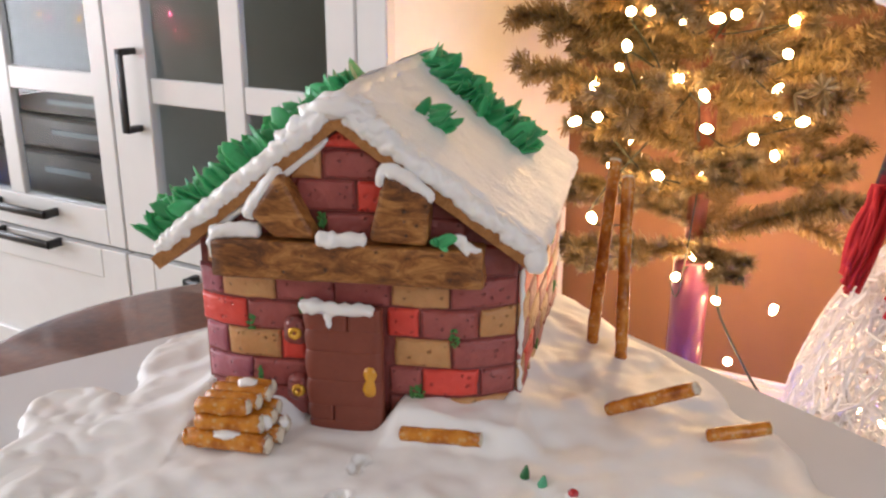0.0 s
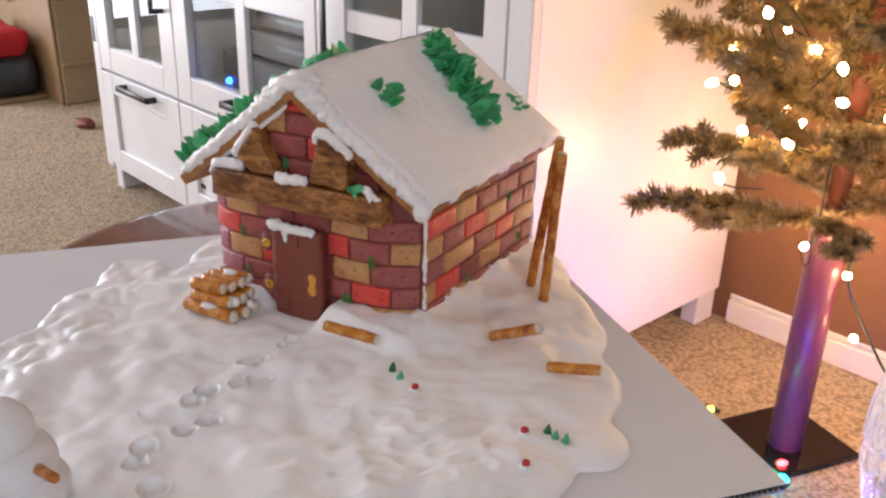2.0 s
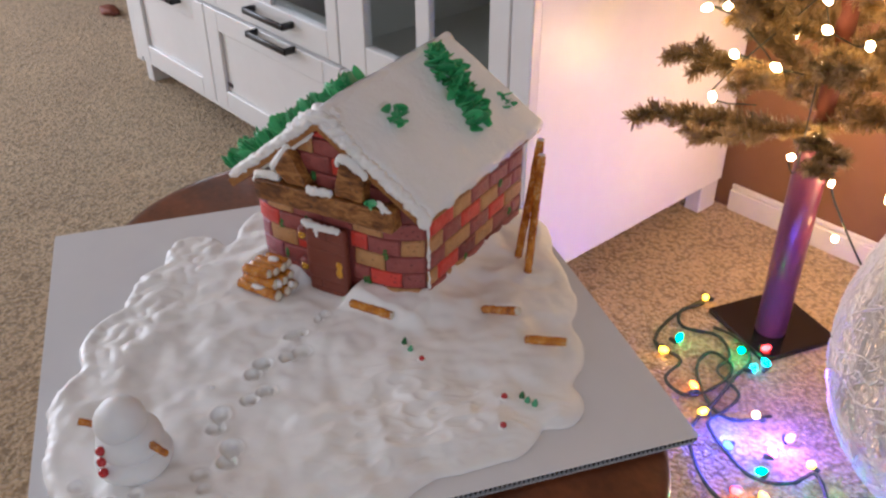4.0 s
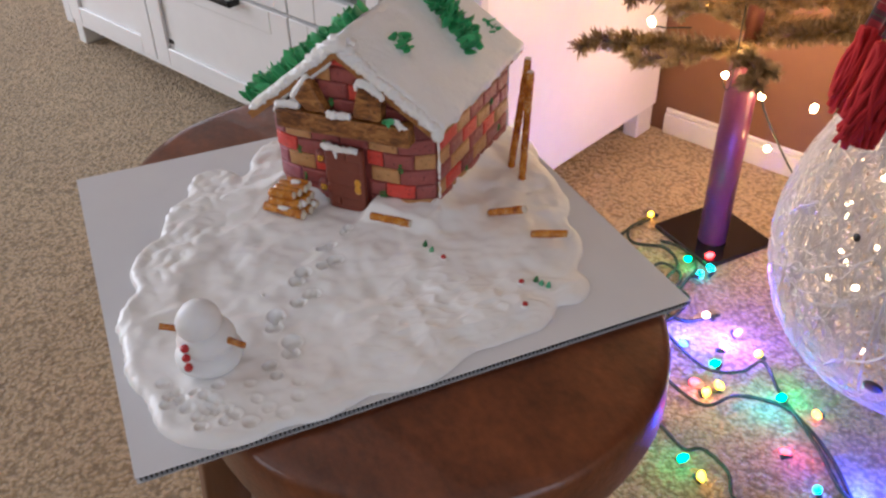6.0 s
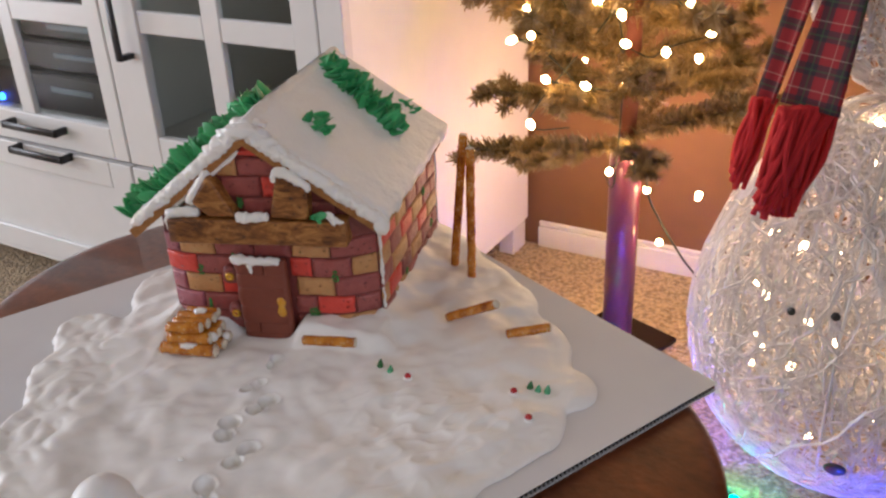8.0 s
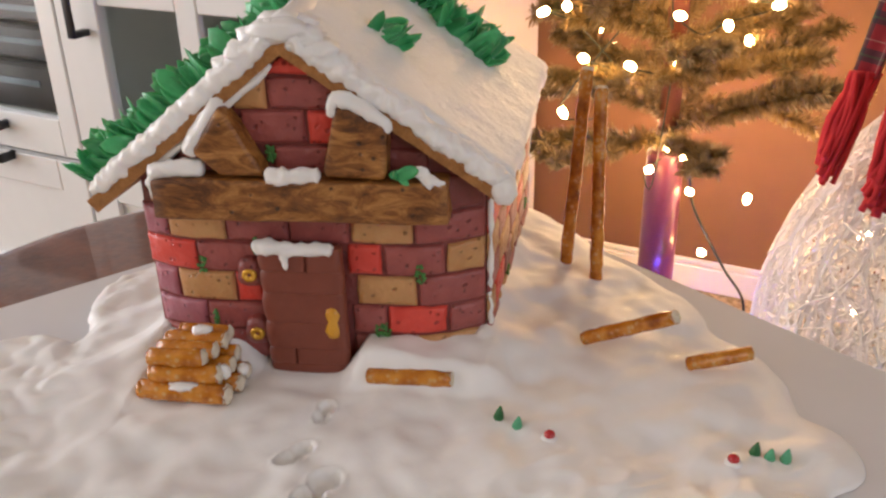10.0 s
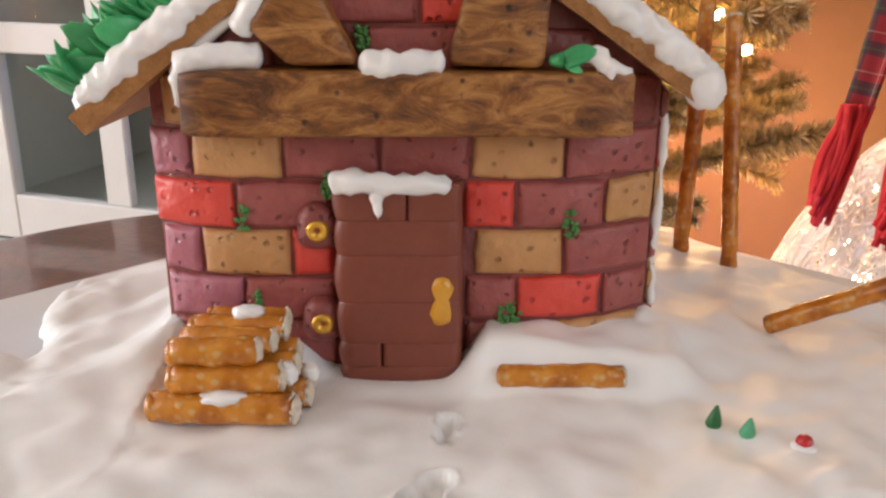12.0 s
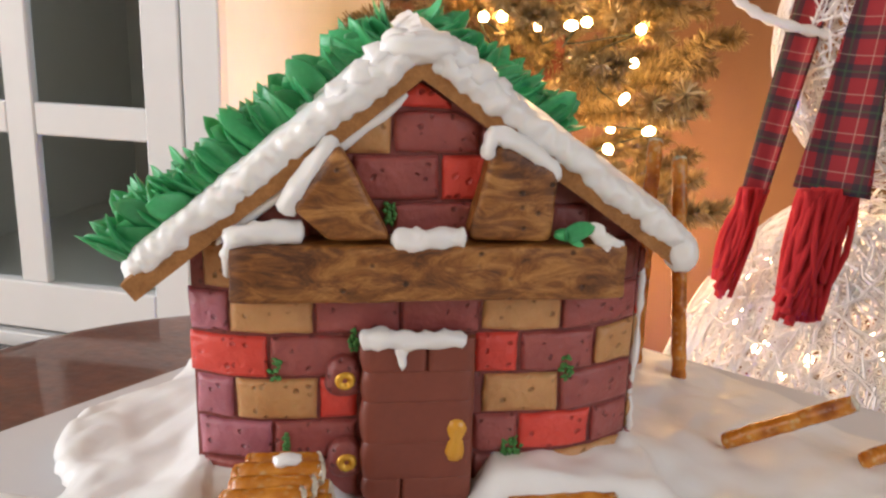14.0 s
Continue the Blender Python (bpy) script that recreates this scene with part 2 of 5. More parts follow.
def rope(bm, pts, radii, sides=10, amp=0.0, nscale=200.0, seed=0.0, flat=None):
    """A swept round bar through pts with a radius at each, closed at both ends."""
    pts = [Vector(p) for p in pts]
    if isinstance(radii, (int, float)):
        radii = [radii] * len(pts)
    up, rings = None, []
    for i, p in enumerate(pts):
        d = (pts[min(i + 1, len(pts) - 1)] - pts[max(i - 1, 0)]).normalized()
        if up is None:
            up = d.orthogonal().normalized()
        up = (up - d * up.dot(d)).normalized()
        side = d.cross(up)
        ring = []
        for k in range(sides):
            a = 2 * math.pi * k / sides
            o = (up * math.cos(a) + side * math.sin(a)) * radii[i]
            if flat:
                o -= Vector(flat[0]) * o.dot(Vector(flat[0])) * (1 - flat[1])
            q = p + o
            if amp:
                q += o.normalized() * amp * wobble(q, nscale, seed)
            ring.append(bm.verts.new(q))
        rings.append(ring)
    for a, b in zip(rings, rings[1:]):
        for k in range(sides):
            bm.faces.new((a[k], a[(k + 1) % sides], b[(k + 1) % sides], b[k]))
    for ring, p in ((rings[0], pts[0]), (rings[-1], pts[-1])):
        c = bm.verts.new(p)
        for k in range(sides):
            bm.faces.new((ring[k], ring[(k + 1) % sides], c))
    return bm


def smooth_path(pts, n):
    """Points along a soft curve through pts."""
    pts = [Vector(p) for p in pts]
    out = []
    for i in range(len(pts) - 1):
        a, b, c, d = pts[max(i - 1, 0)], pts[i], pts[i + 1], pts[min(i + 2, len(pts) - 1)]
        for k in range(n):
            t = k / n
            out.append(0.5 * (2 * b + (c - a) * t + (2 * a - 5 * b + 4 * c - d) * t * t + (3 * b - a - 3 * c + d) * t ** 3))
    return out + [pts[-1]]


def blob(p, r, squash=(1, 1, 1), amp=0.0, nscale=100.0, seed=0.0, sub=3):
    bm = bmesh.new()
    bmesh.ops.create_icosphere(bm, subdivisions=sub, radius=1)
    for v in bm.verts:
        d = v.co.normalized()
        k = r * (1 + amp * wobble(d, nscale, seed))
        v.co = Vector(p) + Vector((d.x * k * squash[0], d.y * k * squash[1], d.z * k * squash[2]))
    return bm


def lathe(profile, sides=48):
    """A turned solid from (radius, height) pairs, closed on its axis where the radius is 0."""
    bm = bmesh.new()
    rings = []
    for r, z in profile:
        if r < 1e-6:
            rings.append([bm.verts.new((0, 0, z))])
        else:
            rings.append([bm.verts.new((r * math.cos(2 * math.pi * k / sides), r * math.sin(2 * math.pi * k / sides), z)) for k in range(sides)])
    for a, b in zip(rings, rings[1:]):
        for k in range(sides):
            q = [a[k % len(a)], a[(k + 1) % len(a)], b[(k + 1) % len(b)], b[k % len(b)]]
            q = list(dict.fromkeys(q))
            if len(q) > 2:
                bm.faces.new(q)
    return bm


# ---- structure: floor, walls, ceiling ----
def structure(name, bm, material, label, category):
    ob = solid(name, bm, material, None, label, ROOM, smooth=False)
    return tagged(ob, label, category, kind="structure")


structure("floor", boxed(LEFT, RIGHT, NEAR, BACK, -0.05, 0), CARPET, "beige cut-pile carpet over the whole floor", "carpet")
structure("ceiling", boxed(LEFT - 0.1, RIGHT + 0.1, NEAR - 0.1, BACK + 0.1, TOP, TOP + 0.05), CEILING, "plain white painted ceiling", "ceiling")
structure("wall_back", boxed(LEFT, RIGHT, BACK, BACK + 0.1, -0.05, TOP), WALL, "warm brown painted wall behind the tree", "wall")
bm = bmesh.new()
box(bm, LEFT - 0.1, LEFT, NEAR, WEST[0], -0.05, TOP)
box(bm, LEFT - 0.1, LEFT, WEST[1], BACK + 0.1, -0.05, TOP)
box(bm, LEFT - 0.1, LEFT, WEST[0], WEST[1], -0.05, WEST[2])
box(bm, LEFT - 0.1, LEFT, WEST[0], WEST[1], WEST[3], TOP)
structure("wall_left", bm, BEIGE, "beige wall with a window opening", "wall")
bm = bmesh.new()
box(bm, RIGHT, RIGHT + 0.1, NEAR, SIDE[0], -0.05, TOP)
box(bm, RIGHT, RIGHT + 0.1, SIDE[1], BACK + 0.1, -0.05, TOP)
box(bm, RIGHT, RIGHT + 0.1, SIDE[0], SIDE[1], -0.05, SIDE[2])
box(bm, RIGHT, RIGHT + 0.1, SIDE[0], SIDE[1], SIDE[3], TOP)
structure("wall_right", bm, BEIGE, "beige wall with a window opening", "wall")
bm = bmesh.new()
box(bm, LEFT, WIN[0], NEAR - 0.1, NEAR, -0.05, TOP)
box(bm, WIN[1], RIGHT, NEAR - 0.1, NEAR, -0.05, TOP)
box(bm, WIN[0], WIN[1], NEAR - 0.1, NEAR, -0.05, WIN[2])
box(bm, WIN[0], WIN[1], NEAR - 0.1, NEAR, WIN[3], TOP)
structure("wall_near", bm, BEIGE, "beige wall with a wide window opening", "wall")
bm = bmesh.new()
box(bm, 0.03, RIGHT, BACK - 0.013, BACK - 0.001, 0, 0.052, 0.002)
box(bm, 0.03, RIGHT, BACK - 0.009, BACK - 0.001, 0.053, 0.066, 0.004, 2)
structure("baseboard", bm, TRIM, "white painted baseboard with a moulded top", "baseboard")


# ---- cabinet along the back wall ----
CAB_W, CAB_D, CAB_H = 1.615, 0.645, 1.136


def handle(parent, x, z, length, upright):
    bm = bmesh.new()
    a, b = -length / 2, length / 2
    bar = [(a, 0, 0), (a, -0.026, 0), (a + 0.006, -0.03, 0), (b - 0.006, -0.03, 0), (b, -0.026, 0), (b, 0, 0)]
    for q in ((bar[0], bar[1]), (bar[1], bar[4]), (bar[4], bar[5])):
        (x0, y0, _), (x1, y1, _) = q
        box(bm, min(x0, x1) - 0.005, max(x0, x1) + 0.005, min(y0, y1) - 0.005, max(y0, y1) + 0.001, -0.0075, 0.0075, 0.0015)
    part("handle", bm, BLACK, parent, "black metal bar handle", pose(x, -0.022, z, 0, 90 if upright else 0, 0))


def glazed_door(cab, x0, x1, z0, z1, stile, stile_r, rail, rows, bar=0.040):
    """A framed door with a cross of glazing bars and panes."""
    frame_t = 0.022
    door = part("glass_door", boxed(x0, x0 + stile, -frame_t, 0, z0, z1, 0.002), PAINT, cab, "white framed glass door")
    for name, b in (("stile", (x1 - stile_r, x1, z0, z1)), ("rail", (x0 + stile, x1 - stile_r, z0, z0 + rail)), ("rail", (x0 + stile, x1 - stile_r, z1 - rail, z1))):
        part(name, boxed(b[0], b[1], -frame_t + 0.0005, 0, b[2], b[3], 0.002), PAINT, door)
    gx0, gx1, gz0, gz1 = x0 + stile, x1 - stile_r, z0 + rail, z1 - rail
    mid = (gx0 + gx1) / 2
    part("glazing_bar", boxed(mid - bar / 2, mid + bar / 2, -0.019, -0.004, gz0, gz1, 0.002), PAINT, door)
    for k in range(1, rows):
        z = gz0 + (gz1 - gz0) * k / rows
        part("glazing_bar", boxed(gx0, mid - bar / 2, -0.018, -0.004, z - bar / 2, z + bar / 2, 0.002), PAINT, door)
        part("glazing_bar", boxed(mid + bar / 2, gx1, -0.018, -0.004, z - bar / 2, z + bar / 2, 0.002), PAINT, door)
    pane = part("pane", boxed(gx0 - 0.004, gx1 + 0.004, -0.0105, -0.0075, gz0 - 0.004, gz1 + 0.004), GLASS, door, "clear glass pane", smooth=False)
    pane.visible_shadow = False
    return door


def drawer(cab, x0, x1, z0, z1):
    f = part("drawer_front", boxed(x0, x1, -0.014, 0, z0, z1, 0.002), PAINT, cab, "white shaker drawer front")
    w = 0.062
    for b in ((x0, x0 + w, z0, z1), (x1 - w, x1, z0, z1), (x0 + w, x1 - w, z0, z0 + w * 0.8), (x0 + w, x1 - w, z1 - w * 0.9, z1)):
        part("frame_rail", boxed(b[0], b[1], -0.024, -0.0142, b[2], b[3], 0.002), PAINT, f)
    return f


def cabinet():
    cab = thing("display_cabinet", ROOM, "white painted cabinet with glazed doors and black handles", "cabinet")
    part("side_panel", boxed(-0.03, 0.006, 0, CAB_D, 0.073, CAB_H, 0.002), SATIN, cab)
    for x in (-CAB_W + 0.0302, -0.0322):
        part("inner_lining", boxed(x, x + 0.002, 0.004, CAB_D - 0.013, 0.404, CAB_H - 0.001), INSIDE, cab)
    part("side_panel", boxed(-CAB_W, -CAB_W + 0.03, 0, CAB_D, 0.073, CAB_H, 0.002), PAINT, cab)
    part("top_panel", boxed(-CAB_W - 0.02, 0.02, -0.03, CAB_D, CAB_H, CAB_H + 0.03, 0.004), PAINT, cab)
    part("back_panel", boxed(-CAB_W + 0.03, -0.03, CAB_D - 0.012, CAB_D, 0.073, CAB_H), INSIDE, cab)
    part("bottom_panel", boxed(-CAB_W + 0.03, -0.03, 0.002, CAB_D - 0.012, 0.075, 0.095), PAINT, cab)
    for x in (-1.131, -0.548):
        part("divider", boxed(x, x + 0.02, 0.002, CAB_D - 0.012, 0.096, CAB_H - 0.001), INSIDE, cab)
    for x in (-CAB_W, -0.04):
        for y in (0.001, CAB_D - 0.066):
            part("leg", boxed(x, x + 0.04, y, y + 0.065, 0, 0.0725, 0.003), PAINT, cab)
    part("corner_post", boxed(-0.039, 0.009, -0.022, -0.001, 0.073, CAB_H - 0.001, 0.002), PAINT, cab)
    part("corner_post", boxed(-CAB_W + 0.001, -CAB_W + 0.04, -0.022, -0.001, 0.073, CAB_H - 0.001, 0.002), PAINT, cab)
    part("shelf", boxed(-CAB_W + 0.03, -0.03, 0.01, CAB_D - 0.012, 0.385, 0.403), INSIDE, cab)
    for x0, x1, stile, stile_r in ((-1.572, -1.124, 0.066, 0.072), (-1.119, -0.534, 0.066, 0.040), (-0.529, -0.042, 0.088, 0.049)):
        d = glazed_door(cab, x0, x1, 0.362, CAB_H - 0.004, stile, stile_r, 0.065, 3)
        w = drawer(cab, x0, x1, 0.09, 0.355)
        c = (x0 + x1) / 2
        if x0 == -1.119:
            handle(d, -0.784, 0.406, 0.158, False)
            handle(w, -0.784, 0.350, 0.158, False)
        elif x0 == -1.572:
            handle(d, -1.168, 0.632, 0.13, True)
            handle(w, -1.332, 0.336, 0.172, False)
        else:
            handle(d, -0.468, 0.641, 0.122, True)
            handle(w, c, 0.34, 0.165, False)
    part("bottom_rail", boxed(-CAB_W + 0.04, -0.046, -0.018, -0.001, 0.074, 0.0885, 0.002), PAINT, cab)
    part("hinge_plate", boxed(-1.606, -1.592, -0.0245, -0.022, 0.43, 0.50, 0.001), BLACK, cab, "dark metal hinge")
    part("maker_plate", boxed(-1.085, -1.035, -0.0155, -0.0142, 0.152, 0.164, 0.0008), BLACK, cab, "small dark label plate")
    return cab


cabinet()


def av_box(x, w, z, h, y, d, label):
    a = thing("media_player", ROOM @ pose(x, y, z), label, "electronics")
    part("case", boxed(-w / 2, w / 2, 0, d, 0, h, 0.003), DARKBOX, a)
    part("front_panel", boxed(-w / 2 + 0.004, w / 2 - 0.004, -0.004, -0.0002, 0.006, h - 0.004, 0.001), BLACK, a)
    return a


BLUE_LED = glow("blue_led", (0.02, 0.12, 1.0), 14)
STEEL = surface("brushed_grey_fascia", (0.09, 0.11, 0.13), (0.17, 0.20, 0.22), 40, 0.4, metal=0.3, stretch=(0.05, 1, 1))
a = av_box(-0.83, 0.42, 0.4035, 0.085, 0.062, 0.32, "black media receiver on the cabinet shelf")
part("status_light", blob((0, 0, 0), 0.0085), BLUE_LED, a, "small blue glowing light", pose(-0.175, -0.006, 0.016))
part("display_strip", boxed(0.0, 0.13, -0.0062, -0.0042, 0.046, 0.058, 0.0006), STEEL, a, "grey metal display strip")
b = av_box(-0.80, 0.36, 0.4895, 0.062, 0.08, 0.28, "black disc player stacked on a receiver")
part("disc_tray", boxed(-0.02, 0.15, -0.0062, -0.0042, 0.030, 0.040, 0.0006), STEEL, b, "grey disc tray front")
b = av_box(-0.79, 0.30, 0.5525, 0.05, 0.10, 0.24, "slim black set-top box on a disc player")
part("display_strip", boxed(-0.06, 0.11, -0.0062, -0.0042, 0.020, 0.030, 0.0006), STEEL, b, "grey metal display strip")


# ---- round table ----
TAB = pose(-0.0225, 0.35, 0, 0, 0, -49)
TABLE_Z = 0.6135
REACH, ROUND = 0.126, 0.185


def oval(inset, n=40):
    """Outline of the seat: two half rounds joined by straight sides."""
    out = []
    for side in (1, -1):
        for k in range(n + 1):
            a = -math.pi / 2 + math.pi * k / n
            out.append((side * (REACH + (ROUND - inset) * math.cos(a)), side * (ROUND - inset) * math.sin(a)))
    return out


def table():
    tb = thing("oval_table", TAB, "dark brown stained oval wooden side table with four legs", "table")
    prof = [(0.026, -0.062), (0.012, -0.058), (0.003, -0.050), (0.0, -0.040), (0.0012, -0.010), (0.0025, -0.0045), (0.0055, -0.0015), (0.010, -0.0003), (0.016, 0)]
    bm = bmesh.new()
    rings = [[bm.verts.new((x, y, TABLE_Z + z)) for x, y in oval(inset)] for inset, z in prof]
    for a, b in zip(rings, rings[1:]):
        for k in range(len(a)):
            bm.faces.new((a[k], a[(k + 1) % len(a)], b[(k + 1) % len(a)], b[k]))
    bm.faces.new(rings[0][::-1])
    bm.faces.new(rings[-1])
    part("tabletop", bm, WOOD, tb)
    for sx, sy in ((1, 1), (1, -1), (-1, 1), (-1, -1)):
        bm = bmesh.new()
        bmesh.ops.create_cube(bm, size=1)
        for v in bm.verts:
            up = v.co.z > 0
            w = 0.062 if up else 0.05
            cx, cy = (0.115, 0.125) if up else (0.15, 0.165)
            v.co = Vector((sx * cx + v.co.x * w, sy * cy + v.co.y * w, TABLE_Z - 0.0625 if up else 0))
        bmesh.ops.bevel(bm, geom=bm.edges[:], offset=0.006, segments=2, affect="EDGES")
        part("leg", bm, LEGWOOD, tb)
    for sy in (1, -1):
        part("apron", boxed(-0.09, 0.09, sy * 0.125 - 0.011, sy * 0.125 + 0.011, TABLE_Z - 0.118, TABLE_Z - 0.0625, 0.003), LEGWOOD, tb)
    return tb


table()

# ---- cake board ----
BOARD = pose(-0.089, 0.056, TABLE_Z + 0.0003, 0, 0, 36.0)
BW, BD = 0.427, 0.400
cb = thing("cake_board", BOARD, "white corrugated cardboard cake board on the table", "cake board")
part("top_sheet", boxed(0, BW, 0, BD, 0.0055, 0.0060), PAPER, cb)
part("bottom_sheet", boxed(0.0005, BW - 0.0005, 0.0005, BD - 0.0005, 0, 0.0004), PAPER, cb)
bm = bmesh.new()
rows = []
N = 780
for i in range(N + 1):
    x = 0.001 + (BW - 0.002) * i / N
    z = 0.00295 + 0.0021 * math.sin(i * math.pi / 3)
    rows.append([bm.verts.new((x, y, z + dz)) for y in (0.0012, BD - 0.0012) for dz in (-0.0001, 0.0001)])
for a, b in zip(rows, rows[1:]):
    for k, l in ((0, 1), (1, 3), (3, 2), (2, 0)):
        bm.faces.new((a[k], a[l], b[l], b[k]))
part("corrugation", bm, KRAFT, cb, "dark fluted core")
BOARD_Z = TABLE_Z + 0.0064


# ---- gingerbread house: x along its front, y to its back, z from its base ----
BASE = 0.628
HOUSE = pose(-0.0335, 0.3785, BASE, 0, 0, -8.5)
INV = HOUSE.inverted()
X0, X1, DEPTH, SHEAR, FLARE = -0.0838, 0.068, 0.163, 0.07, 0.095
APEX = (-0.0115, 0.770 - BASE)
SLOPE_L, SLOPE_R = 0.79, 0.70


def roof_under(x):
    return APEX[1] - (APEX[0] - x) * SLOPE_L if x < APEX[0] else APEX[1] - (x - APEX[0]) * SLOPE_R


# icing snow: a poured sheet with a lobed edge, drifts, prints and spatula marks
LOBES = ((-0.095, 0.179, 0.060), (-0.062, 0.140, 0.053), (-0.130, 0.211, 0.050), (-0.152, 0.274, 0.050), (-0.153, 0.340, 0.053), (-0.185, 0.393, 0.025), (-0.124, 0.452, 0.045),
         (-0.022, 0.179, 0.061), (0.032, 0.223, 0.064), (0.080, 0.265, 0.053), (0.118, 0.271, 0.035), (0.155, 0.304, 0.023), (0.112, 0.353, 0.056), (0.100, 0.416, 0.050),
         (0.082, 0.451, 0.051), (0.050, 0.500, 0.060), (-0.040, 0.490, 0.085), (0.0, 0.350, 0.110), (-0.060, 0.290, 0.100), (-0.100, 0.250, 0.070), (-0.118, 0.402, 0.044))
# boot prints: heel and sole, (x, y, radius) each
PRINTS = (((-0.0376, 0.335, 0.0026), (-0.0357, 0.3413, 0.0030)), ((-0.0481, 0.3094, 0.0044), (-0.0434, 0.3154, 0.0040)), ((-0.0384, 0.2848, 0.0049), (-0.0328, 0.2951, 0.0052)),
          ((-0.0525, 0.2719, 0.0053), (-0.0529, 0.2587, 0.0047)), ((-0.0431, 0.2355, 0.0047), (-0.0368, 0.2478, 0.0051)), ((-0.0543, 0.2162, 0.0051), (-0.0512, 0.2041, 0.0048)),
          ((-0.0329, 0.1926, 0.0056), (-0.0290, 0.1800, 0.0049)), ((-0.0392, 0.1644, 0.0042), (-0.0300, 0.1549, 0.0034)))
PECKS = ((-0.1066, 0.1319), (-0.0969, 0.1211), (-0.0936, 0.1271), (-0.0937, 0.1136), (-0.0873, 0.120), (-0.0788, 0.1135), (-0.0799, 0.1275), (-0.0715, 0.1253), (-0.0588, 0.1168), (-0.0653, 0.1157),
         (-0.0642, 0.1225), (-0.0489, 0.1081), (-0.0519, 0.1192), (-0.0622, 0.0996), (-0.0453, 0.1151), (-0.0325, 0.1121), (-0.0664, 0.1371), (-0.0686, 0.1074),
         (-0.0133, 0.1528), (-0.0085, 0.1403), (-0.0131, 0.1244), (-0.003, 0.1183), (-0.0461, 0.1446), (-0.0364, 0.1325), (-0.0256, 0.1276))


def snow_edge(x, y):
    """Distance inside the poured edge, in metres."""
    acc = 0.0
    for cx, cy, r in LOBES:
        acc += math.exp((r - math.hypot(x - cx, y - cy)) / 0.0045)
    d = 0.0045 * math.log(acc + 1e-30)
    left = max(0.0, min(1.0, (-0.06 - x) / 0.08))
    d += 0.0012 * noise.noise((x * 60, y * 60, 3.0)) + (0.0004 + 0.0014 * left) * noise.noise((x * 150, y * 150, 7.0))
    return d


def house_gap(x, y):
    """Distance outside the house's walls, and the place along its front and depth."""
    p = INV @ Vector((x, y, BASE))
    px = p.x - SHEAR * p.y
    dx, dy = max(X0 - px, 0, px - X1), max(-p.y, 0, p.y - DEPTH)
    return math.hypot(dx, dy), px, p.y


def step(a, b, x):
    t = max(0.0, min(1.0, (x - a) / (b - a)))
    return t * t * (3 - 2 * t)


